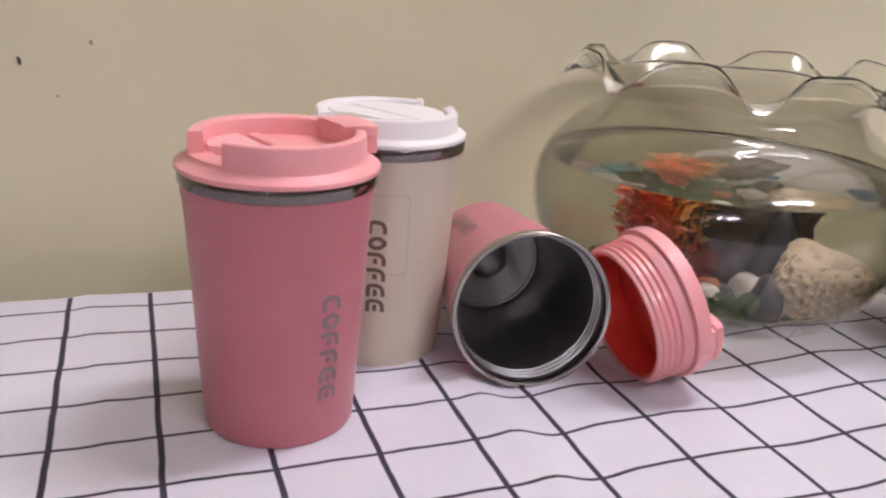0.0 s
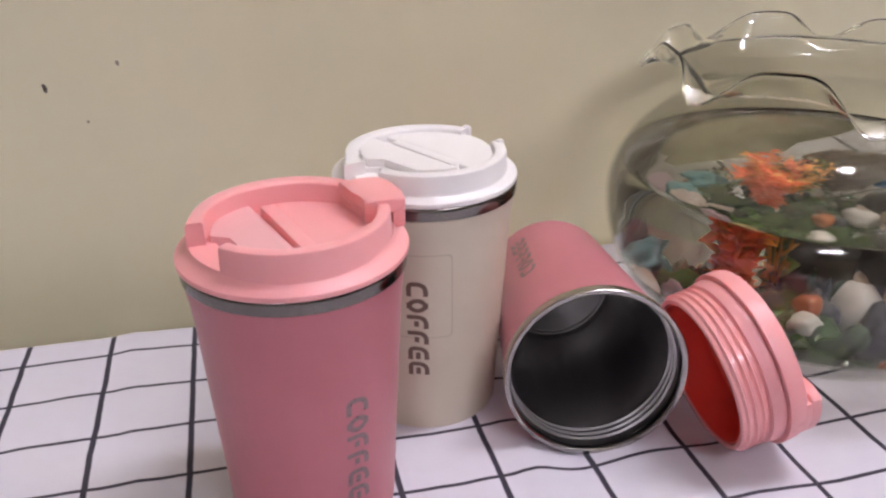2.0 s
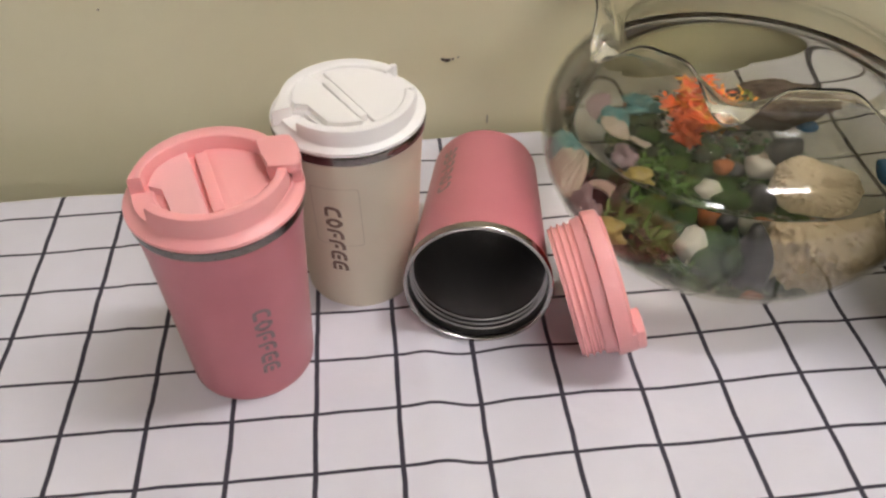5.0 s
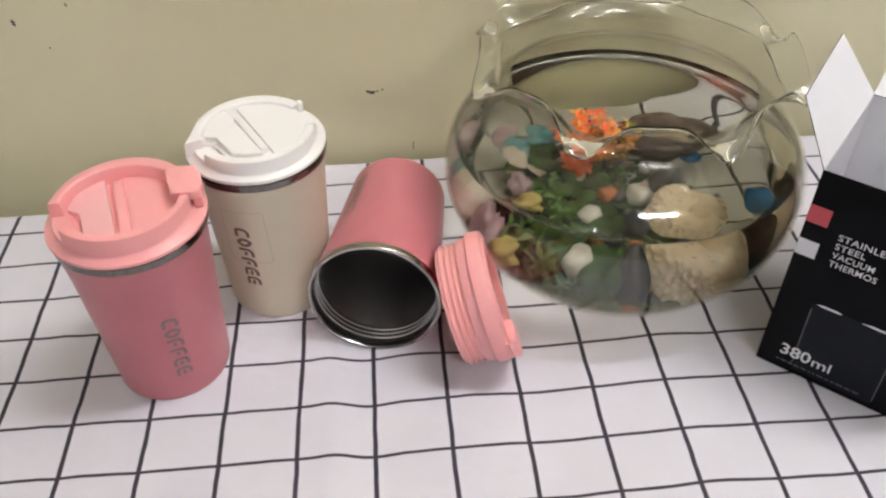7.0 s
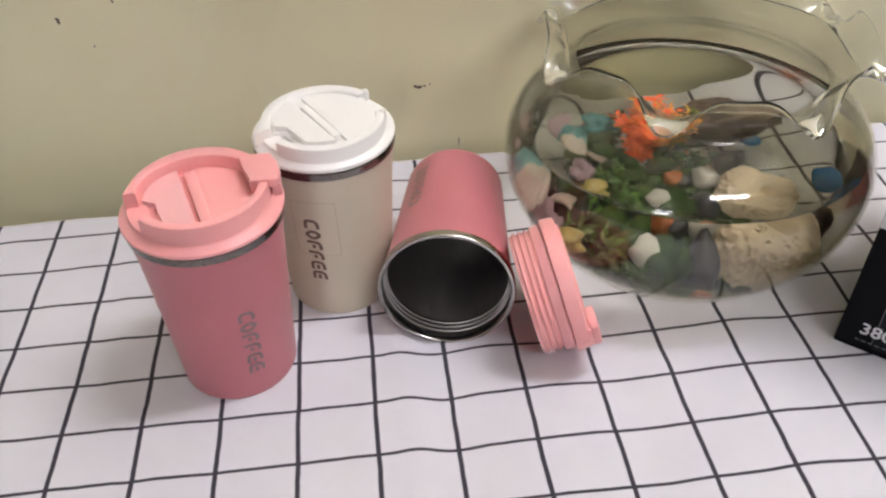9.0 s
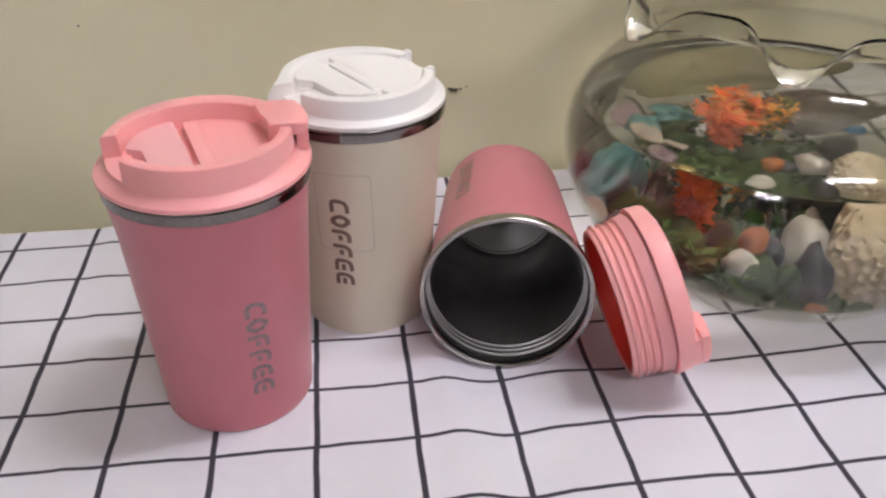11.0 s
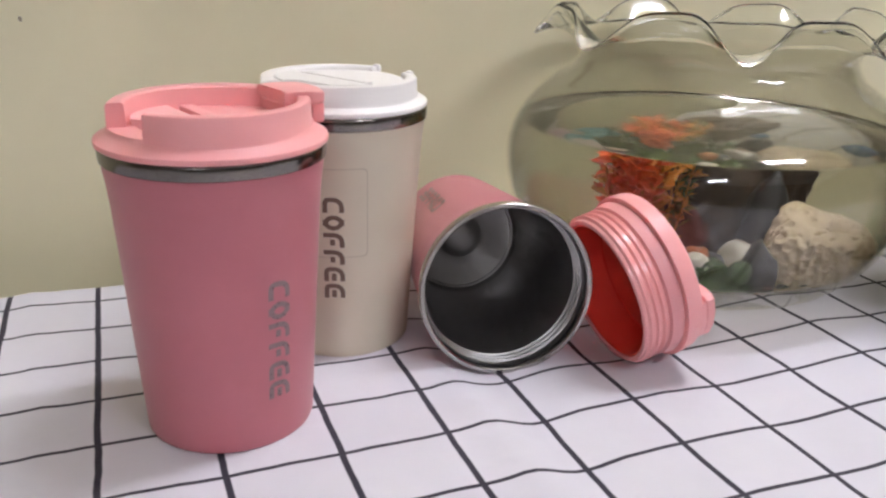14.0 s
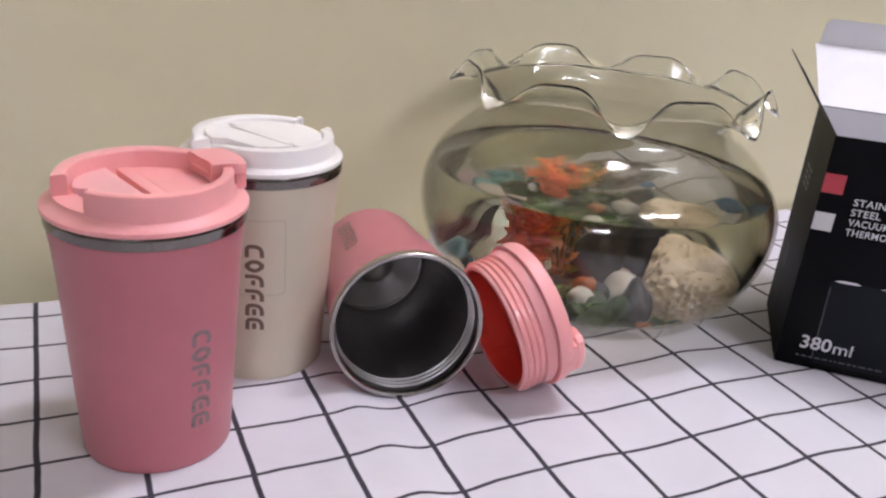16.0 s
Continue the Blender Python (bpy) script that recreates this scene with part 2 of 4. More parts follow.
def letters(text, width, height, spacing=1.0, bold=0.0):
    """A flat mesh of the text, from (0, 0) to (width, height), as a bmesh."""
    cu = bpy.data.curves.new("writing", "FONT")
    cu.body, cu.size, cu.space_character, cu.resolution_u = text, 1.0, spacing, 4
    cu.offset = bold
    ob = new("writing", cu)
    bpy.context.view_layer.update()
    me = bpy.data.meshes.new_from_object(ob.evaluated_get(bpy.context.evaluated_depsgraph_get()))
    bpy.data.objects.remove(ob)
    bm = bmesh.new()
    bm.from_mesh(me)
    bpy.data.meshes.remove(me)
    xs, ys = [v.co.x for v in bm.verts], [v.co.y for v in bm.verts]
    for v in bm.verts:
        v.co.x = (v.co.x - min(xs)) / (max(xs) - min(xs)) * width
        v.co.y = (v.co.y - min(ys)) / (max(ys) - min(ys)) * height
        v.co.z = 0
    return bm


# ---- the room ----
def setting(name, bm, material, label, smooth=None):
    return tagged(part(name, bm, material, None, "", smooth), label, name.split("_")[0], "", "structure")


ROOM_X0, ROOM_X1, ROOM_Y0, FLOOR_Z = -2.2, 2.6, -4.4, -0.76
W, H = ROOM_X1 - ROOM_X0, CEIL_Z - FLOOR_Z
MX, MZ = (ROOM_X0 + ROOM_X1) / 2, (CEIL_Z + FLOOR_Z) / 2
LY = WALL_Y - ROOM_Y0
setting("wall_north", box_bm(W, 0.12, H, (MX, WALL_Y + 0.06, MZ)), WALL, "cream painted plaster wall with a few small stains")
# unseen rest of the room, added; dim so less light bounces onto the tumblers
setting("wall_south", box_bm(W, 0.12, H, (MX, ROOM_Y0 - 0.06, MZ)), ROOM, "unseen plain beige room wall, kept dim to cut bounced light")
setting("wall_west", box_bm(0.12, LY, H, (ROOM_X0 - 0.06, (WALL_Y + ROOM_Y0) / 2, MZ)), ROOM, "unseen plain beige room wall, kept dim to cut bounced light")
setting("wall_east", box_bm(0.12, LY, H, (ROOM_X1 + 0.06, (WALL_Y + ROOM_Y0) / 2, MZ)), ROOM, "unseen plain beige room wall, kept dim to cut bounced light")
setting("ceiling", box_bm(W, LY, 0.1, (MX, (WALL_Y + ROOM_Y0) / 2, CEIL_Z + 0.05)), CEILING, "plain white painted ceiling")
setting("floor", box_bm(W, LY, 0.1, (MX, (WALL_Y + ROOM_Y0) / 2, FLOOR_Z - 0.05)), FLOOR, "unseen plain grey room floor, kept dim to cut bounced light")


def tube_lamp(x, y, turn, glow):
    lamp = thing("ceiling_lamp", pose(x, y, CEIL_Z, 0, 0, turn), "white fluorescent tube lamp under the ceiling, the far left one an added fill", "lamp", "ceiling tube lamps")
    part("housing", box_bm(0.92, 0.10, 0.04, (0, 0, -0.021), 0.006), ENAMEL, lamp)
    m = TUBE.copy()
    m.node_tree.nodes["Principled BSDF"].inputs["Emission Strength"].default_value = glow
    for y0 in (-0.035, 0.035):
        bm = lathe([(0, -0.43), (0.012, -0.43), (0.013, -0.42), (0.013, 0.42), (0.012, 0.43), (0, 0.43)], 16)
        bmesh.ops.rotate(bm, cent=(0, 0, 0), matrix=Matrix.Rotation(radians(90), 3, "Y"), verts=bm.verts)
        bmesh.ops.translate(bm, vec=(0, y0, -0.06), verts=bm.verts)
        part("tube", bm, m, lamp, "glowing white tube", 40)


for row in LAMPS:
    tube_lamp(*row)


# ---- tables and cloth ----
def table(name, x0, x1, y0, y1, label):
    t = thing(name, pose((x0 + x1) / 2, (y0 + y1) / 2, FLOOR_Z), label, "table", "tables under the cloth")
    w, d = x1 - x0, y1 - y0
    top = -FLOOR_Z - 0.0095
    part("tabletop", box_bm(w, d, 0.025, (0, 0, top - 0.0125), 0.003), WOOD, t)
    for sx in (-1, 1):
        for sy in (-1, 1):
            part("leg", box_bm(0.04, 0.04, top - 0.025, (sx * (w / 2 - 0.05), sy * (d / 2 - 0.05), (top - 0.025) / 2), 0.003), WOOD, t)


SPLIT = 0.1 * C
table("table", -0.85, SPLIT - 0.002, -0.55, 4.55 * C, "brown laminate table standing clear of the wall under the cloth")
table("table", SPLIT + 0.002, 1.0, -0.55, 5.56 * C, "brown laminate table pushed to the wall under the cloth")


def cloth_height(x, y):
    """Creases and soft waves of the cloth, in cells."""
    fade = 1 / (1 + math.exp((y - 2.2) * 3))
    z = 0.055 * math.exp(-(((x - 1.42 + 0.04 * y) / 0.2) ** 2)) * fade
    z -= 0.07 * math.exp(-(((x - 1.95 + 0.02 * y) / 0.3) ** 2)) * fade
    z += 0.045 * math.exp(-(((x - 6.1) / 0.5) ** 2)) - 0.04 * math.exp(-(((x - 4.2) / 0.5) ** 2)) * fade
    z += 0.035 * noise.noise((x * 0.55, y * 0.25, 3.1)) + 0.02 * noise.noise((x * 1.3, y * 0.7, 8.2)) + 0.010 * noise.noise((x * 3.4, y * 1.6, 1.7)) + 0.008 * abs(noise.noise((x * 2.3 + 0.6 * y, y * 0.5, 6.4)))
    z += 0.025 * math.exp(-(((x + 2.35 + 0.1 * y) / 0.12) ** 2)) * (0.6 + 0.4 * noise.noise((0, y * 0.8, 5.0)))
    # the lying tumbler and the loose lid press the cloth down
    z -= 0.13 * math.exp(-(((x - 2.27 - 0.17 * (y - 2.32)) / 0.4) ** 2)) / ((1 + math.exp((1.2 - y) * 6)) * (1 + math.exp((y - 4.1) * 5)))
    z -= 0.05 * math.exp(-(((x - 3.35) / 0.4) ** 2) - (((y - 1.0) / 0.3) ** 2))
    return z


def back_edge(x):
    s = 1 / (1 + math.exp(-(x - 0.1) * 6))
    return 4.62 + 1.0 * s + 0.03 * noise.noise((x * 0.9, 0, 0))


def tablecloth():
    bm = bmesh.new()
    uv = bm.loops.layers.uv.new("UVMap")
    xs = np.arange(-14.0, 18.01, 0.125)
    ys = np.concatenate([np.arange(-11.5, -3, 0.25), np.arange(-3, 4.25, 0.1), np.linspace(4.25, 7.2, 40)])
    grid = []
    for y in ys:
        row = []
        for x in xs:
            yb = back_edge(x) - 0.12
            yy = y
            over = yy - yb
            px_, py_, pz = x, yy, cloth_height(x, yy)
            if over > 0:
                q = min(over / 0.16, math.pi / 2)
                py_ = yb + 0.16 * math.sin(q)
                pz = cloth_height(x, yb) - 0.16 * (1 - math.cos(q)) - max(0, over - 0.16 * math.pi / 2)
            row.append((bm.verts.new((px_ * C, py_ * C, pz * C)), (x, yy / 0.8175)))
        grid.append(row)
    for a, b in zip(grid, grid[1:]):
        for k in range(len(xs) - 1):
            four = (a[k], a[k + 1], b[k + 1], b[k])
            f = bm.faces.new([v for v, _ in four])
            for loop, (_, co) in zip(f.loops, four):
                loop[uv].uv = co
    ob = part("tablecloth", bm, CLOTH, None, "", 60)
    return tagged(ob, "white cotton tablecloth printed with a black line grid, slightly creased", "tablecloth")


tablecloth()


# ---- tumblers ----
def cells(rows):
    return [(r * C, z * C) for r, z in rows]


def rounded_path(points, radii, closed=False, step=0.012):
    """Points along a polyline whose corners are rounded, close enough together to bend round a body."""
    n = len(points)
    rough_ = []
    for k in range(n):
        p = Vector(points[k])
        if radii[k] <= 0 or (not closed and k in (0, n - 1)):
            rough_.append(p)
            continue
        u, v = (Vector(points[k - 1]) - p).normalized(), (Vector(points[(k + 1) % n]) - p).normalized()
        q0, q1 = p + u * radii[k], p + v * radii[k]
        for j in range(7):
            f = j / 6
            rough_.append(q0 * (1 - f) ** 2 + p * 2 * f * (1 - f) * 0.92 + (q0 + q1) * 0.08 * f * (1 - f) + q1 * f * f)
    if closed:
        rough_.append(rough_[0])
    out = [rough_[0]]
    for p, q in zip(rough_, rough_[1:]):
        m = max(1, math.ceil((q - p).length / step))
        out += [p.lerp(q, j / m) for j in range(1, m + 1)]
    return out


def round_letters(text, length, height, stroke):
    """Rounded stencil capitals C, O, F and E made of even strokes, from (0, 0) to (length, height)."""
    bm = bmesh.new()
    pitch = length / (len(text) - 0.14)
    w, h, e = pitch * 0.86, height, stroke / 2
    big, low = h * 0.42, h * 0.2
    for i, ch in enumerate(text):
        if ch == "O":
            shapes_ = [([(e, h - e), (e, e), (w - e, e), (w - e, h - e)], [h * 0.4] * 4, True)]
        elif ch == "F":
            shapes_ = [([(w, h - e), (e, h - e), (e, 0)], [0, big, 0], False), ([(e * 3, h * 0.44), (w * 0.84, h * 0.44)], [0, 0], False)]
        else:
            shapes_ = [([(w, h - e), (e, h - e), (e, e), (w, e)], [0, big, low, 0], False)]
            if ch == "E":
                shapes_.append(([(e * 3, h * 0.48), (w * 0.95, h * 0.48)], [0, 0], False))
        for pts_, radii, closed in shapes_:
            line = rounded_path(pts_, radii, closed)
            last = None
            for k, p in enumerate(line):
                before = line[k - 1] if k else (line[-2] if closed else p)
                after = line[k + 1] if k + 1 < len(line) else (line[1] if closed else p)
                d = (after - before).normalized()
                n_ = Vector((-d.y, d.x))
                row = [bm.verts.new((i * pitch + p.x + n_.x * e * f, p.y + n_.y * e * f, 0)) for f in (-1, 0, 1)]
                if last:
                    for j in range(2):
                        bm.faces.new((last[j], last[j + 1], row[j + 1], row[j]))
                last = row
    return bm


def wrap_text(text, z_top, length, height, angle, radius_at, lift=0.004):
    """Writing that runs down the side of a round body, its feet to the left."""
    bm = round_letters(text, length, height, 0.048)
    for v in bm.verts:
        along, up = v.co.x, v.co.y - height / 2
        z = z_top - along
        r = radius_at(z) + lift
        a = radians(angle) + up / r
        v.co = Vector((r * math.cos(a), r * math.sin(a), z)) * C
    return bm


def body_radius(z):
    return 0.756 + 0.057 * z


def lid_parts(parent, plastic, turn, style, thread=False, label=""):
    """A drinking lid whose flange starts at z = 0, with a raised rim, a sunk floor, a flip cover and a stopper."""
    rows = [(0.80, 0.0), (0.950, 0.0), (0.957, 0.006), (0.959, 0.036), (0.954, 0.048), (0.940, 0.056), (0.90, 0.078), (0.866, 0.100), (0.846, 0.122), (0.835, 0.15), (0.62, 0.15), (0.60, 0.118), (0, 0.118), (0, 0.06), (0.80, 0.06)]
    if thread:  # the loose lid has a broad plain band
        rows = [(0.80, 0.0), (0.950, 0.0), (0.957, 0.006), (0.957, 0.03), (0.949, 0.155), (0.938, 0.19), (0.91, 0.208), (0.60, 0.21), (0.60, 0.06), (0.80, 0.06)]
    lid = part("lid", lathe(cells(rows), 112, True), plastic, parent, label, 35)
    lid.rotation_euler = (0, 0, radians(turn))
    if style == "open":
        lid.scale = (0.98, 0.98, 1)
    if thread:
        rows = [(0.79, 0.01), (0.85, 0.01), (0.85, -0.16)]
        for k in range(3):
            z = -0.20 - 0.085 * k
            rows += [(0.852, z), (0.885, z - 0.018), (0.885, z - 0.032), (0.852, z - 0.05)]
        rows += [(0.85, -0.45), (0.84, -0.462), (0.80, -0.462), (0.79, -0.45)]
        part("thread", lathe(cells(rows), 112, True), PINK_GLOSS, lid, "", 35)
        part("lining", lathe(cells([(0.785, -0.44), (0.785, 0.035), (0.77, 0.045), (0, 0.045), (0, 0.03), (0.755, 0.03), (0.772, 0.015), (0.772, -0.44)]), 96, True), PINK_IN, lid, "coral red lid inside", 35)
        part("gasket", lathe(cells([(0.853, -0.005), (0.90, -0.006), (0.91, -0.03), (0.90, -0.08), (0.893, -0.15), (0.853, -0.165)]), 112, True), GASKET, lid, "translucent pink silicone seal", 35)
    low_rim = 0.70 if thread else 1.0
    bm = bmesh.new()

    def wall(a0, a1, n):
        rings = []
        for k in range(n + 1):
            a = radians(a0 + (a1 - a0) * k / n)
            back = max(0.0, math.sin(a))
            ro, ri = (0.81 - 0.035 * back, 0.695 - 0.11 * back) if style == "clip" else (0.825 - 0.03 * back, 0.70 - 0.09 * back)
            fore = max(0.0, -math.sin(a))
            ro, ri = ro + 0.045 * fore, ri + 0.035 * fore
            end = max(0.0, (a0 + (a1 - a0) * k / n - 166) / 22) ** 2
            ro += (0.03 if style == "clip" else 0.10) * end
            low_ = -0.04 if style == "clip" else 0.02
            prof = [(ro + 0.012, 0.09), (ro, 0.12), (ro - 0.005, 0.285 - low_), (ro - 0.014, 0.303 - low_), (ro - 0.03, 0.309 - low_), (ri + 0.022, 0.309 - low_), (ri + 0.008, 0.303 - low_), (ri, 0.288 - low_), (ri - 0.006, 0.09)]
            rings.append([bm.verts.new((r * C * math.cos(a), r * C * math.sin(a), z * C)) for r, z in prof])
        for p, q in zip(rings, rings[1:]):
            for k in range(len(p)):
                j = (k + 1) % len(p)
                bm.faces.new((p[k], p[j], q[j], q[k]))
        bm.faces.new(rings[0])
        bm.faces.new(rings[-1])

    if style == "clip":
        wall(-134, 188, 110)
    else:
        wall(-146, -12, 46)
        wall(28, 190, 60)
    part("rim_wall", bm, plastic, lid, "", 40)
    up_ = -0.042 if style == "clip" else 0.03
    pts = [(0.725 * math.cos(radians(a)), 0.725 * math.sin(radians(a))) for a in range(-122, 190, 4)]
    pts += [(0.57 * math.cos(radians(194)), 0.57 * math.sin(radians(194)))]
    part("floor_plate", prism([(x * C, y * C) for x, y in pts], 0.08 * C, (0.165 + up_) * C, 0.008 * C), plastic, lid, "", 40)
    # the flip cover ends along a straight seam
    sx, sy, dx, dy = -0.09, -0.035, 0.287, -0.958
    cov = [(x * 0.90, y * 0.90) for x, y in pts if (x * 0.9 - sx) * dy - (y * 0.9 - sy) * dx > 0.038]
    part("flip_cover", prism([(x * C, y * C) for x, y in cov], (0.160 + up_) * C, (0.246 + up_) * C, 0.006 * C), PINK_MATT if plastic is PINK_PP else plastic, lid, "", 40)
    rest = [(x * 0.96, y * 0.96) for x, y in pts if (x * 0.96 - sx) * dy - (y * 0.96 - sy) * dx < -0.06]
    part("rest_plate", prism([(x * C, y * C) for x, y in rest], (0.160 + up_) * C, (0.214 + up_) * C, 0.006 * C), plastic, lid, "", 40)
    long, wide = (1.06, 0.125) if style == "clip" else (0.92, 0.10)
    ridge = box_bm(wide * C, long * C, 0.10 * C, (0, 0, 0), 0.008 * C)
    part("seam_ridge", ridge, plastic, lid, "", 40).matrix_basis = pose((sx + (0.066 if style == "clip" else 0.035)) * C, (sy - (0 if style == "clip" else 0.08)) * C, (0.201 + up_) * C, 0, 0, 16.8)
    if style == "clip":
        out = []
        for r, a in ((0.60, -8), (0.70, -7), (0.80, -6), (0.90, -5), (0.945, -2), (0.955, 8), (0.955, 20), (0.945, 30), (0.90, 33), (0.75, 38), (0.62, 44), (0.585, 36), (0.575, 18), (0.585, 2)):
            out.append((r * C * math.cos(radians(a)), r * C * math.sin(radians(a))))
        stopper = part("stopper", prism(out, 0.265 * C, 0.382 * C, 0.028 * C, 4), plastic, lid, "hinged salmon pink stopper clip", 40)
        foot = [(r * C * math.cos(radians(a)), r * C * math.sin(radians(a))) for r, a in ((0.60, -4), (0.70, -3), (0.72, 16), (0.70, 36), (0.61, 40), (0.585, 18))]
        part("stopper_foot", prism(foot, 0.165 * C, 0.27 * C, 0.008 * C), plastic, stopper, "", 40)
        arm = [(r * C * math.cos(radians(a)), r * C * math.sin(radians(a))) for r, a in ((0.84, -3), (0.945, -1), (0.955, 14), (0.95, 28), (0.84, 30))]
        part("clip_arm", prism(arm, 0.10 * C, 0.27 * C, 0.012 * C), plastic, stopper, "", 40)
    else:
        for a in (-13, 30):
            knob = lathe(cells([(0, 0.10), (0.045, 0.10), (0.05, 0.11), (0.052, 0.275), (0.042, 0.297), (0.02, 0.307), (0, 0.309)]), 20)
            bmesh.ops.translate(knob, vec=(0.80 * C * math.cos(radians(a)), 0.80 * C * math.sin(radians(a)), 0), verts=knob.verts)
            part("hinge_post", knob, plastic, lid, "", 40)
    for piece in lid.children:  # the loose lid has a lower rim
        if piece.name.split(".")[0] in ("rim_wall", "floor_plate", "flip_cover", "rest_plate", "seam_ridge"):
            piece.matrix_basis = Matrix.Diagonal((1, 1, low_rim, 1)) @ piece.matrix_basis
        elif piece.name.startswith("stopper") and thread:
            piece.location.z -= 0.03 * C
    return lid


def tumbler(m, label, paint, ink, text_angle, text_top, plastic=None, turn=0, style="clip", lid_label="", hollow=False, sticker=False):
    cup = thing("tumbler", m, label, "tumbler", "coffee tumblers")
    r = body_radius
    outer = [(0, 0.028), (0.66, 0.028), (0.69, 0.004), (0.735, 0.004), (0.749, 0.012), (0.757, 0.03), (r(0.1), 0.1), (r(1.2), 1.2), (r(2.1), 2.1), (r(2.3) + 0.006, 2.3), (r(2.42) + 0.016, 2.42), (0.916, 2.504)]
    inner = [(0.88, 2.512), (0.72, 0.2), (0, 0.2)]
    part("body", lathe(cells(outer if hollow else outer + inner), 128), paint, cup, "", 30)
    band = [(0.914, 2.500), (0.928, 2.503), (0.935, 2.510), (0.938, 2.54), (0.940, 2.60), (0.937, 2.620), (0.928, 2.63), (0.892, 2.63), (0.878, 2.615), (0.874, 2.56), (0.874, 2.500)]
    part("steel_rim", lathe(cells(band), 128, True), STEEL_LIT if hollow else STEEL, cup, "polished steel rim band", 35)
    part("lettering", wrap_text("COFFEE", text_top, 1.11, 0.215, text_angle, r), ink, cup, "engraved word COFFEE running down the side")
    if sticker:
        w, h, rr = 0.62, 0.95, 0.05
        bm = bmesh.new()
        loops = []
        for inset in (0.0, 0.012):
            ring = []
            for x, y in even_outline(rounded_rect(w - 2 * inset, h - 2 * inset, rr)):
                z = 1.66 + y
                rad = r(z) + 0.003
                a = radians(-105.6) + x / rad
                ring.append(bm.verts.new((rad * C * math.cos(a), rad * C * math.sin(a), z * C)))
            loops.append(ring)
        for k in range(len(loops[0])):
            j = (k + 1) % len(loops[0])
            bm.faces.new((loops[0][k], loops[0][j], loops[1][j], loops[1][k]))
        part("sticker_edge", bm, STICKER, cup, "faint edge of a clear rounded sticker")
    if hollow:
        rows = [(0.874, 2.56)]
        for k in range(3):
            z = 2.44 - 0.085 * k
            rows += [(0.872, z + 0.02), (0.845, z + 0.006), (0.845, z - 0.008), (0.872, z - 0.022)]
        rows += [(0.862, 2.18), (0.835, 2.14), (0.74, 0.40), (0.735, 0.34), (0.71, 0.30), (0.69, 0.295), (0.68, 0.275), (0.66, 0.27), (0.40, 0.262), (0.30, 0.266), (0.285, 0.272), (0.25, 0.315), (0.19, 0.352), (0.10, 0.374), (0, 0.38)]
        part("steel_lining", lathe(cells(rows), 128), STEEL_IN, cup, "bare steel inside with screw threads", 40)
    else:
        lid = lid_parts(cup, plastic, turn, style, False, lid_label)
        lid.location = (0, 0, 2.634 * C)
    return cup


def dark_streak(cup, angle, z, length, height, tilt):
    """A faint darker streak on the body."""
    bm = bmesh.new()
    n = 24
    rim_ = []
    for k in range(n):
        q = 2 * math.pi * k / n
        u_, v_ = length / 2 * math.cos(q), height / 2 * math.sin(q) * (1 + 0.3 * math.sin(5 * q))
        zz = z + v_ + u_ * tilt
        rad = body_radius(zz) + 0.002
        a = radians(angle) + u_ / rad
        rim_.append(bm.verts.new((rad * C * math.cos(a), rad * C * math.sin(a), zz * C)))
    for k in range(n // 2 - 1):
        bm.faces.new((rim_[k], rim_[k + 1], rim_[n - 2 - k], rim_[n - 1 - k]))
    part("streak_mark", bm, DARK_ROSE, cup, "faint darker streak")


DARK_ROSE = textured("darker_rose", (0.44, 0.125, 0.152), (0.40, 0.11, 0.135), 0.5, scale=90.0, fine=1500.0)
STICKER = textured("sticker_edge", (0.57, 0.505, 0.385), (0.53, 0.47, 0.355), 0.3, scale=40.0, fine=800.0)
pink_cup = tumbler(pose(-0.803 * C, 1.05 * C, 0), "rose pink steel tumbler with its salmon lid closed", PINK, MARK, -64.5, 1.59, PINK_PP, 0, "clip", "salmon pink plastic drinking lid")
dark_streak(pink_cup, -46, 2.23, 0.20, 0.045, 0.14)
tumbler(pose(0.632 * C, 2.472 * C, 0), "cream steel tumbler with a white lid, standing", CREAM, MARK_B, -108.5, 1.84, WHITE_PP, 12, "open", "white plastic drinking lid", sticker=True)

LIE_YAW, LIE_UP = radians(-9.8), radians(5.0)
mouth = Vector((2.075, 1.10, 0.845)) * C
axis = Vector((math.sin(LIE_YAW) * math.cos(LIE_UP), -math.cos(LIE_YAW) * math.cos(LIE_UP), math.sin(LIE_UP)))
side = axis.cross(Vector((0, 0, 1))).normalized()
upv = side.cross(axis)
turn = Matrix((side, upv, axis)).transposed().to_4x4()
tumbler(Matrix.Translation(mouth - axis * 2.63 * C) @ turn, "rose pink steel tumbler lying open on its side without lid", PINK, MARK, 52, 1.50, hollow=True)

lean = radians(16.3)
lz = Vector((math.cos(lean), 0.0, math.sin(lean)))
ly = Vector((0, 1, 0))
lx = ly.cross(lz)
turn = Matrix((lx, ly, lz)).transposed().to_4x4()
rim = Vector((3.16, 1.01, 0.738)) * C
loose = thing("loose_lid", Matrix.Translation(rim + lz * 0.446 * C) @ turn @ Matrix.Scale(0.965, 4), "salmon pink tumbler lid lying on edge, its red inside showing", "lid")
lid_parts(loose, PINK_PP, -87, "clip", True)


# ---- fish bowl ----
BOWL = Vector((5.94, 3.12, 0)) * C
R0, ZC, V0, WATER_Z = 2.70, 1.558, 2.126, 2.03


def bowl_r(z):
    tall = V0 if z < ZC else 1.63  # the shoulder is flatter than the belly
    return R0 * math.sqrt(max(0.0, 1 - ((z - ZC) / tall) ** 2))


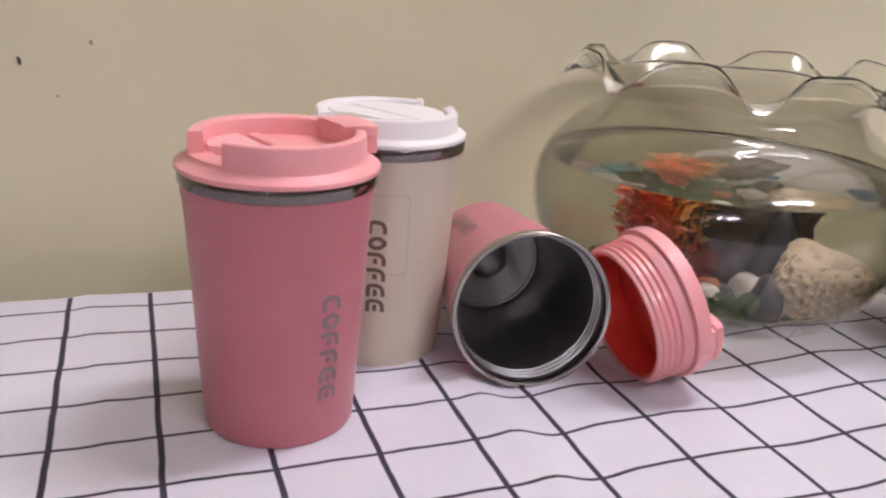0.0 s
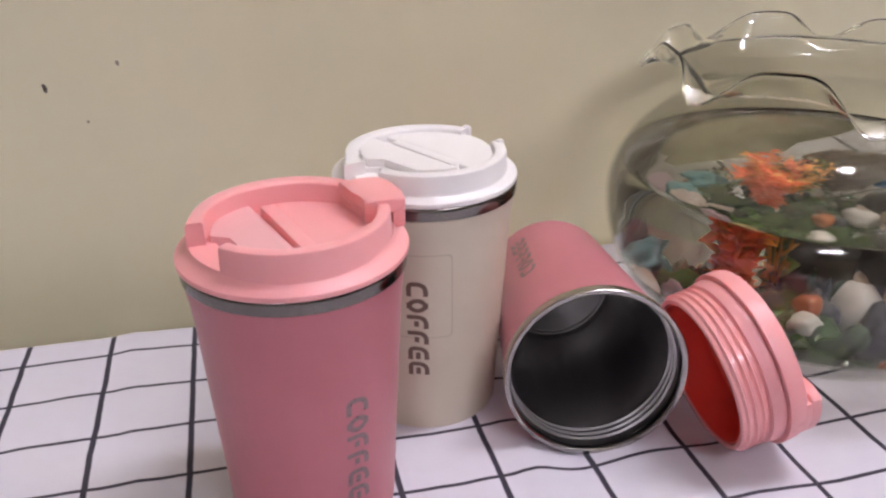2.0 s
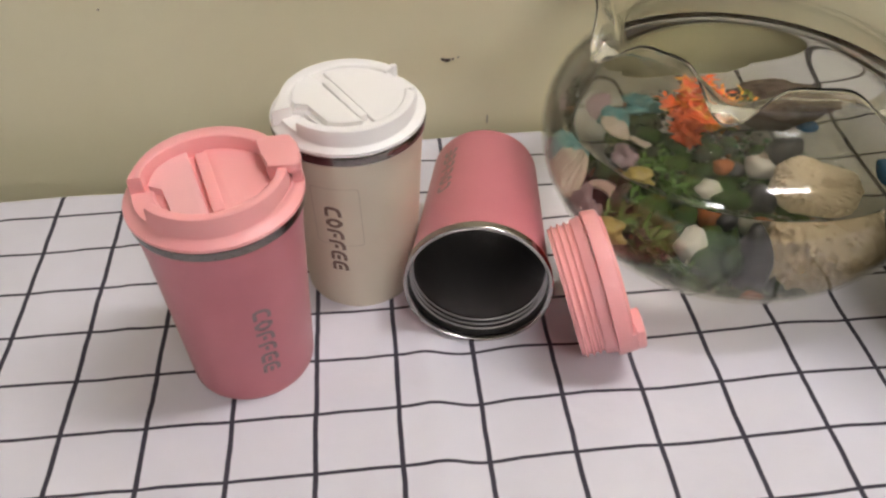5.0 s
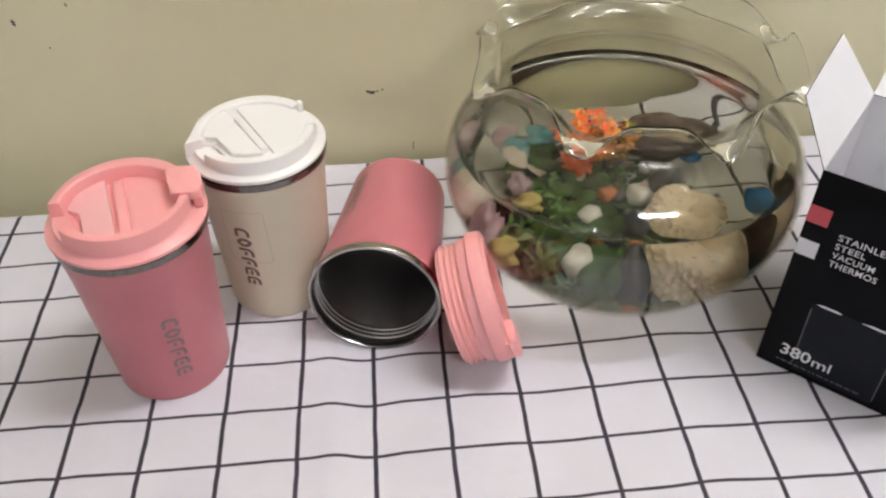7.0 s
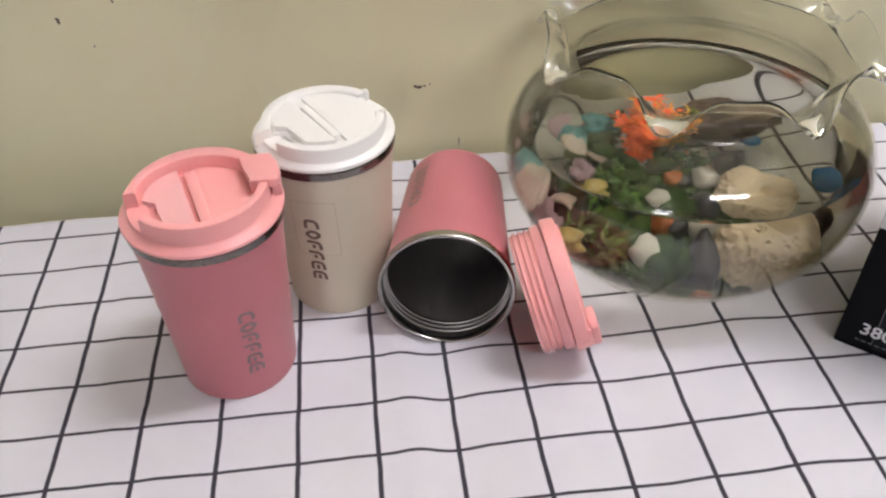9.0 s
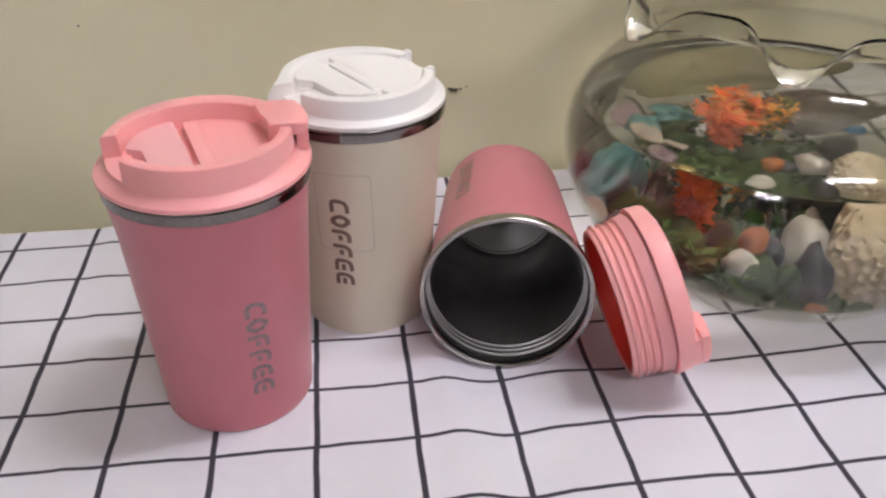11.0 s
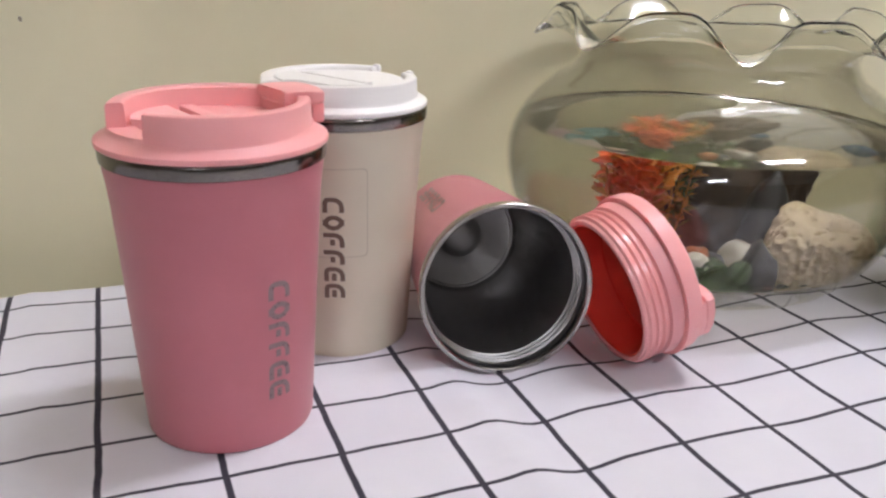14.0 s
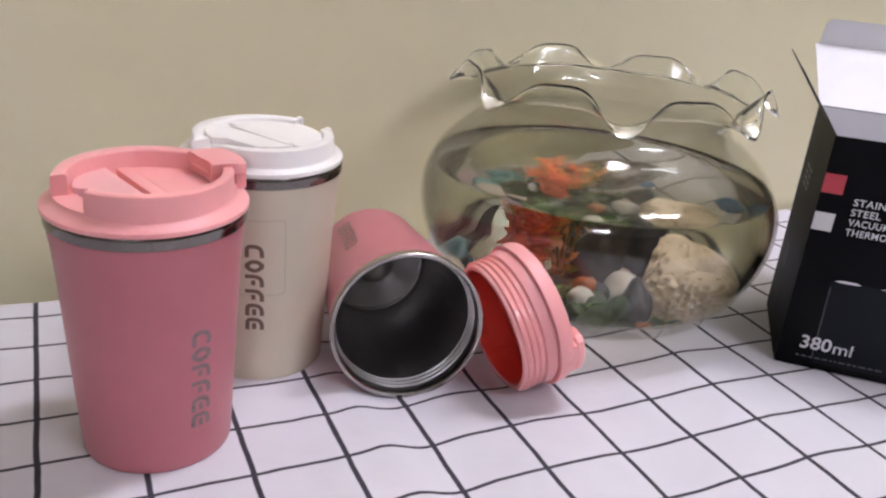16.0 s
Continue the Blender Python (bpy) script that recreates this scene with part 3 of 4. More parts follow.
def bowl_mesh(upper):
    bm = bmesh.new()
    n = 192
    zs = [0.16 + (2.72 - 0.16) * k / 36 for k in range(37)]
    low = [(1.20, 0.02), (1.55, 0.018), (1.78, 0.035), (1.92, 0.085)]
    outer = [(r, z, 0.0) for r, z in low] + [(bowl_r(z), z, 0.0) for z in zs]
    neck0 = bowl_r(2.72)
    rows = []

    def ring(f):
        return [bm.verts.new(tuple(c * C for c in f(2 * math.pi * k / n))) for k in range(n)]

    def at(r, z):
        return lambda a: (r * math.cos(a), r * math.sin(a), z)

    def ruffle(s, off):
        def f(a):
            # narrow drooping folds between broad arches, each a little different
            a += 0.03 * math.sin(3 * a + 1.0)
            dip = (0.5 + 0.5 * math.cos(8 * (a - radians(-121)))) ** 2.3
            s0 = min(1.0, s / 0.35)
            neck = neck0 - 0.14 * math.sin(s0 * math.pi / 2)
            u = max(0.0, (s - 0.3) / 0.7)
            high = 0.80 - 0.05 * math.sin(a) + 0.03 * math.sin(5 * a + 0.6)
            r = neck + off + u ** 1.4 * 0.44 * (1 - dip) + u ** 1.1 * 0.68 * dip
            z = 2.72 + high * s * (1 - dip) + dip * (0.27 * s0 + 0.20 * math.sin(u * math.pi * 0.5 * 1.62))
            return (r * math.cos(a), r * math.sin(a), z)
        return f

    T = 0.04
    for r, z, _ in outer:
        rows.append(ring(at(r, z)))
    for k in range(1, 15):
        rows.append(ring(ruffle(k / 14, 0.0)))
    rows.append(ring(lambda a: tuple(c + d for c, d in zip(ruffle(1.0, -T / 2)(a), (0, 0, 0.03)))))
    for k in range(14, 0, -1):
        rows.append(ring(ruffle(k / 14, -T)))
    for z in reversed([z for z in zs if z > 0.44]):
        rows.append(ring(at(bowl_r(z) - T, z)))
    rows.append(ring(at(bowl_r(0.44) - 0.16, 0.385)))
    rows.append(ring(at(1.6, 0.345)))
    rows.append(ring(at(1.2, 0.34)))
    first, last = len(outer) + 8, len(outer) + 20  # the lip of the ruffle, above the plain wall
    for i, (p, q) in enumerate(zip(rows, rows[1:])):
        if (first <= i < last) != upper:
            continue
        for k in range(n):
            j = (k + 1) % n
            bm.faces.new((p[k], p[j], q[j], q[k]))
    if upper:
        for k in range(n):
            j = (k + 1) % n
            bm.faces.new((rows[first][j], rows[first][k], rows[last][k], rows[last][j]))
    if not upper:
        bm.faces.new(rows[0][::-1])
        bm.faces.new(rows[-1])
    bmesh.ops.delete(bm, geom=[v for v in bm.verts if not v.link_faces], context="VERTS")
    return bm


bowl = thing("fish_bowl", Matrix.Translation(BOWL), "round clear glass fish bowl with a ruffled rim, filled with water", "fish bowl")
shell = part("glass_shell", bowl_mesh(False), THIN_GLASS, bowl, "", 60, False)
part("ruffled_rim", bowl_mesh(True), GLASS, bowl, "wavy clear glass rim", 60, False)
rows = [(0, 0.36), (1.6, 0.365), (bowl_r(0.44) - 0.18, 0.405)] + [(bowl_r(z) - 0.05, z) for z in [0.50 + (WATER_Z - 0.50) * k / 24 for k in range(25)]] + [(bowl_r(WATER_Z) - 0.10, WATER_Z - 0.012), (bowl_r(WATER_Z) - 0.2, WATER_Z - 0.016), (0, WATER_Z - 0.016)]
fill = part("water", lathe(cells(rows), 160), WATER, bowl, "clear still water", 50)
fill.visible_shadow = False


# ---- carton ----
def carton():
    a = Vector((7.42, 0.325, 0)) * C
    ux = Vector((1.43, -1.26, 0)).normalized()
    uy = Vector((1.26, 1.43, 0)).normalized()
    m = Matrix((ux, uy, (0, 0, 1))).transposed().to_4x4()
    m.translation = a
    S, HT, T = 2.02 * C, 3.275 * C, 0.012 * C
    box = thing("carton", m, "open black cardboard carton, white inside, with white print", "box")

    def sheet(name, pts, thick, label="", parent=box):
        """A card with black outside and white inside; thick: the way towards the inside."""
        bm = bmesh.new()
        out = [bm.verts.new(p) for p in pts]
        inn = [bm.verts.new(Vector(p) + Vector(thick)) for p in pts]
        bm.faces.new(out)
        bm.faces.new(inn[::-1]).material_index = 1
        for k in range(len(pts)):
            j = (k + 1) % len(pts)
            bm.faces.new((out[k], inn[k], inn[j], out[j]))
        return part(name, bm, (BLACK_CARD, WHITE_CARD), parent, label)

    front = sheet("front_panel", [(0, 0, 0), (S, 0, 0), (S, 0, HT), (0, 0, HT)], (0, T, 0), "black front with white print")
    left = sheet("side_panel", [(0, S, 0), (0, 0.0, 0), (0, 0.0, HT), (0, S, HT)], (T, 0, 0))
    sheet("side_panel", [(S, 0, 0), (S, S, 0), (S, S, HT), (S, 0, HT)], (-T, 0, 0))
    sheet("back_panel", [(S, S, 0), (0, S, 0), (0, S, HT), (S, S, HT)], (0, -T, 0))
    sheet("bottom_panel", [(0, 0, 0.001), (0, S, 0.001), (S, S, 0.001), (S, 0, 0.001)], (0, 0, T))
    return box, front, left, S, HT, T, sheet


carton_box, carton_front, carton_left, CS, CH, CT, card = carton()


def flap(name, pts, label):
    """A bent carton flap of black and white card, given by its corners in cells."""
    q = [Vector(p) * C for p in pts]
    n = (q[1] - q[0]).cross(q[2] - q[0]).normalized()
    return card(name, [tuple(p) for p in q], tuple(-n * CT), label)


SC, HC = CS / C, CH / C
flap("side_flap", [(0, SC, HC), (0, 0, HC), (-0.50, 0.30, HC + 0.66), (-0.58, 1.84, HC + 0.77)], "white inner side of a folded-out flap")
flap("lid_flap", [(SC, SC, HC), (0, SC, HC), (-0.03, SC + 1.86, HC + 0.68), (SC + 0.03, SC + 1.86, HC + 0.68)], "white inner side of the opened top")
tuck = [(SC - 0.02, SC + 1.86, HC + 0.68), (0.02, SC + 1.86, HC + 0.68), (0.06, SC + 1.83, HC + 1.02), (0.10, SC + 1.82, HC + 1.08), (0.18, SC + 1.815, HC + 1.10), (SC - 0.18, SC + 1.815, HC + 1.10), (SC - 0.08, SC + 1.82, HC + 1.06)]
flap("tuck_flap", tuck, "rounded tuck edge of the opened top")


def printed(name, bm, ink, parent, m, label=""):
    ob = part(name, bm, ink, parent, label)
    ob.matrix_basis = m
    return ob


FACE = Matrix(((1, 0, 0, 0), (0, 0, -1, -0.0003), (0, 1, 0, 0), (0, 0, 0, 1)))  # writing plane on the front


def on_front(u, z, lift=0.0):
    return Matrix.Translation((u * C, -lift, z * C)) @ FACE


def plate(w, h):
    bm = bmesh.new()
    bm.faces.new([bm.verts.new(p) for p in ((0, 0, 0), (w * C, 0, 0), (w * C, h * C, 0), (0, h * C, 0))])
    return bm


printed("red_square", plate(0.26, 0.26), RED_INK, carton_front, on_front(0.004, 2.525), "dull red printed square")
printed("white_square", plate(0.25, 0.25), WHITE_INK, carton_front, on_front(0.004, 2.01), "white printed square")
for k, (word, w) in enumerate((("STAINLESS", 0.68), ("STEEL", 0.36), ("VACUUM", 0.50), ("THERMOS", 0.57))):
    printed("writing", letters(word, w * C, 0.095 * C, 1.08, 0.010), WHITE_INK, carton_front, on_front(0.425, 2.41 - 0.137 * k), "white capital letters")
printed("writing", letters("380", 0.40 * C, 0.20 * C, 1.0, 0.016), WHITE_INK, carton_front, on_front(0.27, 0.29, 0.0003), "white numerals 380")
printed("writing", letters("ml", 0.24 * C, 0.17 * C, 1.0, 0.004), WHITE_INK, carton_front, on_front(0.70, 0.29, 0.0003), "thin white letters ml")
rnd = random.Random(3)
u = 0.25
while u < 1.35:
    w = rnd.uniform(0.03, 0.1)
    printed("small_print", plate(w, 0.028), GREY_INK, carton_front, on_front(u, 0.16, 0.0003))
    u += w + 0.025
# the printed picture of a tumbler: a dark body and two pale rim highlights
body_pic = bmesh.new()
body_pic.faces.new([body_pic.verts.new((x * C, y * C, 0)) for x, y in ((0.07, 0), (1.11, 0), (1.18, 1.2), (1.14, 1.26), (0.04, 1.26), (0, 1.2))])
printed("tumbler_picture", body_pic, INK_NAVY, carton_front, on_front(0.42, 0.09), "dark printed tumbler shape")
for u0, w in ((0.47, 0.34), (1.04, 0.42)):
    bm = bmesh.new()
    bm.faces.new([bm.verts.new((x * C, y * C, 0.0002)) for x, y in ((0, 0.01), (w * 0.3, 0.0), (w * 0.8, 0.0), (w, 0.012), (w * 0.8, 0.032), (w * 0.3, 0.034))])
    printed("rim_highlight", bm, WHITE_INK, carton_front, on_front(u0, 1.335))
for u0, z0, h in ((0.455, 0.15, 1.1), (1.53, 0.15, 1.1)):
    bm = bmesh.new()
    bm.faces.new([bm.verts.new((x * C, y * C, 0.0002)) for x, y in ((0, 0), (0.015, 0), (-0.005, h), (-0.02, h))])
    printed("outline", bm, GREY_INK, carton_front, on_front(u0, z0))
SIDE = Matrix(((0, 0, -1, -0.0003), (-1, 0, 0, 0), (0, 1, 0, 0), (0, 0, 0, 1)))
for k in range(4):
    for v0, w in ((1.55, 0.26), (1.22, 0.2)):
        printed("small_print", plate(w - 0.03 * (k % 2), 0.05), GREY_INK, carton_left, Matrix.Translation((0, v0 * C, (2.48 - 0.09 * k) * C)) @ SIDE)
for v0 in (1.5, 1.3):
    printed("small_print", plate(0.04, 0.36), GREY_INK, carton_left, Matrix.Translation((0, v0 * C, 0.95 * C)) @ SIDE)


# ---- stains on the wall ----
DIRT = textured("dark_stain", (0.07, 0.055, 0.04), (0.12, 0.09, 0.06), 0.8, scale=400.0, fine=2000.0)
GREY_DIRT = textured("grey_smudge", (0.33, 0.28, 0.19), (0.42, 0.36, 0.25), 0.8, scale=300.0, fine=2000.0)


def stain(x, z, w, h, ink, seed, tilt=0.0, label="small dark stain on the wall"):
    rr = random.Random(seed)
    bm = bmesh.new()
    n = 14
    rim_ = []
    for k in range(n):
        a = 2 * math.pi * k / n
        q = rr.uniform(0.65, 1.1)
        px_, pz_ = w * q * math.cos(a), h * q * math.sin(a)
        rim_.append((px_ * math.cos(tilt) - pz_ * math.sin(tilt), px_ * math.sin(tilt) + pz_ * math.cos(tilt)))
    front = [bm.verts.new((p * C, -0.0004, q * C)) for p, q in rim_]
    back = [bm.verts.new((p * C * 1.1, 0, q * C * 1.1)) for p, q in rim_]
    bm.faces.new(front)
    for k in range(n):
        bm.faces.new((front[k], back[k], back[(k + 1) % n], front[(k + 1) % n]))
    ob = part("wall_stain", bm, ink)
    ob.location = (x * C, WALL_Y, z * C)
    tagged(ob, label, "stain", "stains on the wall")


stain(2.167, 1.283, 0.075, 0.03, DIRT, 1)
stain(2.10, 1.31, 0.03, 0.018, DIRT, 2)
stain(2.27, 1.30, 0.022, 0.015, DIRT, 3)
stain(2.36, 1.33, 0.015, 0.012, DIRT, 4)
stain(-3.481, 2.912, 0.026, 0.055, DIRT, 5, 0.3, "small dark nick in the wall paint")
stain(-2.578, 3.184, 0.022, 0.038, GREY_DIRT, 6, 0.2, "small grey nick in the wall paint")
stain(-3.05, 2.45, 0.02, 0.02, GREY_DIRT, 7, 0.0, "small grey nick in the wall paint")
stain(2.87, 0.10, 0.012, 0.11, GREY_DIRT, 8, 0.0, "faint grey drip mark low on the wall")


# ---- in the bowl ----
BED = 0.375  # the inside of the bowl's bottom
STONE_W = textured("white_pebble", (0.66, 0.62, 0.55), (0.46, 0.42, 0.35), 0.35, scale=60.0, fine=700.0)
STONE_G2 = textured("light_green_glass", (0.13, 0.23, 0.03), (0.07, 0.14, 0.02), 0.06, scale=60.0, fine=400.0, Transmission_Weight=0.6)
AMBER = textured("amber_shell", (0.50, 0.38, 0.10), (0.30, 0.20, 0.06), 0.3, scale=50.0, fine=500.0)
STONE_G = textured("green_glass_pebble", (0.07, 0.17, 0.02), (0.03, 0.09, 0.015), 0.08, scale=60.0, fine=400.0, Transmission_Weight=0.5)
STONE_C = textured("grey_glass_pebble", (0.13, 0.15, 0.09), (0.07, 0.085, 0.05), 0.08, scale=60.0, fine=400.0, Transmission_Weight=0.7)
STONE_O = textured("orange_pebble", (0.48, 0.15, 0.04), (0.26, 0.08, 0.03), 0.25, scale=60.0, fine=500.0)
STONE_D = textured("slate_stone", (0.026, 0.025, 0.027), (0.014, 0.013, 0.014), 0.45, scale=50.0, fine=600.0)
STONE_B = textured("blue_glass_pebble", (0.03, 0.09, 0.30), (0.02, 0.16, 0.22), 0.08, scale=40.0, fine=400.0)
TEAL = textured("teal_shell", (0.08, 0.25, 0.24), (0.05, 0.16, 0.17), 0.35, scale=50.0, fine=600.0)
SHELL = textured("pale_shell", (0.52, 0.42, 0.33), (0.30, 0.21, 0.16), 0.35, scale=70.0, fine=700.0)
SHELL_P = textured("purple_shell", (0.20, 0.12, 0.15), (0.36, 0.24, 0.24), 0.35, scale=70.0, fine=700.0)
CORAL = textured("porous_coral_rock", (0.76, 0.63, 0.45), (0.64, 0.50, 0.33), 0.8, scale=70.0, fine=900.0, bump=0.5)
BROWN = textured("brown_driftwood", (0.17, 0.11, 0.07), (0.055, 0.034, 0.023), 0.6, scale=110.0, fine=900.0, bump=0.5, spread=0.25)
LEAF_R = textured("red_plastic_leaf", (0.95, 0.12, 0.035), (0.88, 0.20, 0.03), 0.4, scale=160.0, fine=900.0)
LEAF_O = textured("orange_plastic_leaf", (0.90, 0.28, 0.03), (0.75, 0.4, 0.05), 0.4, scale=160.0, fine=900.0)
LEAF_G = textured("green_plastic_leaf", (0.10, 0.20, 0.025), (0.045, 0.11, 0.015), 0.4, scale=160.0, fine=900.0)
LEAF_Y = textured("yellow_green_leaf", (0.26, 0.25, 0.04), (0.12, 0.17, 0.03), 0.4, scale=160.0, fine=900.0)


def stone_mesh(seed, squash, rough, sub=2):
    bm = bmesh.new()
    bmesh.ops.create_icosphere(bm, subdivisions=sub, radius=1)
    for v in bm.verts:
        k = 1 + rough * noise.noise(v.co * 1.3 + Vector((seed * 3.1, 0, 0))) + 0.3 * rough * noise.noise(v.co * 3.5 + Vector((0, seed * 1.7, 0)))
        v.co = Vector((v.co.x * k, v.co.y * k * 0.85, v.co.z * k * squash))
    me = bpy.data.meshes.new("pebble")
    bm.to_mesh(me)
    bm.free()
    me.shade_smooth()
    return me


def pebble(me, mat, x, y, z, size, turn_, label, name="pebble", cat="pebble", group="pebbles in the bowl"):
    ob = new(name, me.copy())
    ob.data.materials.clear()
    ob.data.materials.append(mat)
    ob.matrix_basis = pose(x * C, y * C, z * C, turn_ * 7 % 25 - 12, turn_ * 3 % 25 - 12, turn_) @ Matrix.Diagonal((size * C, size * C, size * C, 1))
    return tagged(ob, label, cat, group)


shapes = [stone_mesh(k, 0.55 + 0.08 * (k % 4), 0.25, 3) for k in range(6)]
rugged = [stone_mesh(k, 0.6, 0.95, 3) for k in (21, 22, 23, 24)]
KINDS = [(STONE_G, "dark green glass lump on the bottom of the bowl"), (STONE_G2, "light green glass lump on the bottom of the bowl"), (STONE_C, "clear grey glass pebble on the bottom of the bowl"),
         (STONE_W, "white polished pebble on the bottom of the bowl"), (STONE_O, "orange brown pebble on the bottom of the bowl"), (STONE_D, "dark slate pebble on the bottom of the bowl")]
rnd = random.Random(11)
done = []
for layer, (most, wide_, low_, high_) in enumerate(((62, 1.66, 0.11, 0.22), (30, 1.25, 0.12, 0.20))):
    made = []
    for tries in range(900):
        a, q = rnd.uniform(0, 2 * math.pi), wide_ * math.sqrt(rnd.random())
        x, y = 5.94 + q * math.cos(a), 3.12 + q * math.sin(a)
        size = rnd.uniform(low_, high_)
        # the bed lies towards the front, clear to the right behind the rock
        edge = 0.3 if layer == 0 else -0.45
        if (x - 5.94) * 0.8 + (y - 3.12) * 0.7 > edge or any((x - p) ** 2 + (y - r) ** 2 < (0.8 * (size + w)) ** 2 for p, r, w in made):
            continue
        made.append((x, y, size))
        pick = rnd.random()
        mat, label = KINDS[0 if pick < 0.48 else 1 if pick < 0.76 else 2 if pick < 0.94 else 3 if pick < 0.945 else 4 if pick < 0.955 else 5]
        pebble(shapes[len(made) % 6], mat, x, y, BED + size * 0.5 + 0.17 * layer, size, rnd.uniform(0, 360), label)
        if len(made) >= most:
            break


def gravel():
    """Fine dark gravel between the larger pebbles, one piece of loose stuff."""
    rr = random.Random(31)
    verts, faces = [], []
    ico = bmesh.new()
    bmesh.ops.create_icosphere(ico, subdivisions=1, radius=1)
    ico.verts.ensure_lookup_table()
    base = [v.co.copy() for v in ico.verts]
    tris = [[v.index for v in f.verts] for f in ico.faces]
    ico.free()
    made = 0
    while made < 900:
        a, q = rr.uniform(0, 2 * math.pi), 1.74 * math.sqrt(rr.random())
        x, y = 5.94 + q * math.cos(a), 3.12 + q * math.sin(a)
        if (x - 5.94) * 0.8 + (y - 3.12) * 0.7 > 0.55 + rr.uniform(-0.3, 0.3):
            continue
        size = rr.uniform(0.03, 0.07)
        k = len(verts)
        turn_ = Euler((rr.uniform(0, 6), rr.uniform(0, 6), rr.uniform(0, 6))).to_matrix()
        z = BED + size * 0.5 + rr.uniform(0, 0.07) * (1 - q / 2.2)
        sq = Vector((rr.uniform(0.8, 1.3), rr.uniform(0.7, 1.1), rr.uniform(0.5, 0.9)))
        for v in base:
            p = turn_ @ Vector((v.x * sq.x, v.y * sq.y, v.z * sq.z)) * size * rr.uniform(0.9, 1.1)
            verts.append(((x + p.x) * C, (y + p.y) * C, (z + p.z) * C))
        faces += [[k + i for i in t] for t in tris]
        made += 1
    me = bpy.data.meshes.new("gravel")
    me.from_pydata(verts, [], faces)
    m = shader("mixed_gravel", (0.1, 0.1, 0.06), 0.35)
    geo = node(m, "ShaderNodeNewGeometry")
    ramp = node(m, "ShaderNodeValToRGB")
    ramp.color_ramp.interpolation = "CONSTANT"
    stops = ((0.0, (0.03, 0.07, 0.02)), (0.3, (0.07, 0.05, 0.03)), (0.5, (0.04, 0.12, 0.035)), (0.68, (0.03, 0.03, 0.03)), (0.82, (0.22, 0.17, 0.11)), (0.92, (0.35, 0.12, 0.04)))
    el = ramp.color_ramp.elements
    while len(el) < len(stops):
        el.new(0.5)
    for e, (at_, col) in zip(el, stops):
        e.position, e.color = at_, (*col, 1)
    m.node_tree.links.new(geo.outputs["Random Per Island"], ramp.inputs["Fac"])
    m.node_tree.links.new(ramp.outputs["Color"], m.node_tree.nodes["Principled BSDF"].inputs["Base Color"])
    me.materials.append(m)
    tagged(new("gravel", me), "fine dark green and brown gravel on the bowl's bottom", "gravel", "", "stuff")


gravel()

# single stones that stand out
pebble(shapes[1], STONE_W, 5.32, 2.20, 0.67, 0.21, 40, "large white pebble among green glass pebbles")
pebble(shapes[3], STONE_O, 5.68, 2.65, 0.65, 0.17, 20, "orange brown stone among green glass lumps")
pebble(shapes[0], STONE_B, 7.25, 3.50, 0.53, 0.17, 10, "blue glass lump beside the rock")
pebble(shapes[5], STONE_B, 7.86, 2.20, 0.74, 0.27, 60, "blue green glass lump against the glass")
pebble(rugged[0], TEAL, 4.95, 4.25, 0.59, 0.26, 15, "teal shell behind the green glass lumps", "shell", "shell", "shells in the bowl")
pebble(rugged[1], SHELL_P, 4.38, 3.05, 0.62, 0.20, 100, "purple brown shell near the glass", "shell", "shell", "shells in the bowl")
pebble(rugged[2], TEAL, 4.45, 3.95, 0.62, 0.27, 70, "teal shell lying by the glass", "shell", "shell", "shells in the bowl")
pebble(rugged[3], AMBER, 4.42, 2.55, 0.64, 0.20, 140, "amber yellow shell by the glass", "shell", "shell", "shells in the bowl")
pebble(shapes[3], STONE_W, 6.22, 2.62, 0.60, 0.27, 15, "broad pale stone beside the dark slate")
slate = stone_mesh(9, 1.9, 0.3, 3)
pebble(slate, STONE_D, 6.55, 2.75, 0.79, 0.27, 35, "upright dark slate stone", "stone", "stone", "stones in the bowl")
pebble(stone_mesh(12, 1.2, 0.35, 3), STONE_D, 5.95, 1.95, 0.62, 0.25, 80, "dark green black stone beside the coral rock", "stone", "stone", "stones in the bowl")


def shell_mesh(seed):
    """A ribbed fan shell, domed."""
    bm = bmesh.new()
    n, m = 28, 8
    rows = []
    for i in range(m + 1):
        q = i / m
        rows.append([bm.verts.new((q * math.cos(a) * (1 + 0.03 * math.cos(14 * a)), q * math.sin(a), 0.35 * (1 - q * q) + 0.03 * q * math.cos(a * 22))) for a in [radians(-75 + 150 * k / n) for k in range(n + 1)]])
    for p, q in zip(rows, rows[1:]):
        for k in range(n):
            bm.faces.new((p[k], p[k + 1], q[k + 1], q[k]))
    bmesh.ops.remove_doubles(bm, verts=bm.verts, dist=1e-5)
    bmesh.ops.solidify(bm, geom=list(bm.faces), thickness=0.06)
    me = bpy.data.meshes.new("shell")
    bm.to_mesh(me)
    bm.free()
    me.shade_smooth()
    return me


fan = shell_mesh(1)
for x, y, z, size, t_, mat, label in ((4.55, 3.80, 0.42, 0.34, 200, SHELL, "pale ribbed seashell by the glass"), (4.45, 4.25, 0.40, 0.34, 150, SHELL_P, "dark ribbed seashell by the glass"), (6.20, 2.75, 0.50, 0.30, 320, SHELL, "pale ribbed seashell in the middle"),
                                      (4.60, 3.30, 0.40, 0.24, 30, SHELL, "small pinkish seashell on the pebbles"), (6.05, 2.15, 0.32, 0.24, 260, SHELL, "pale seashell low at the front")):
    pebble(fan, mat, x, y, z + 0.17, size, t_, label, "shell", "shell", "shells in the bowl")


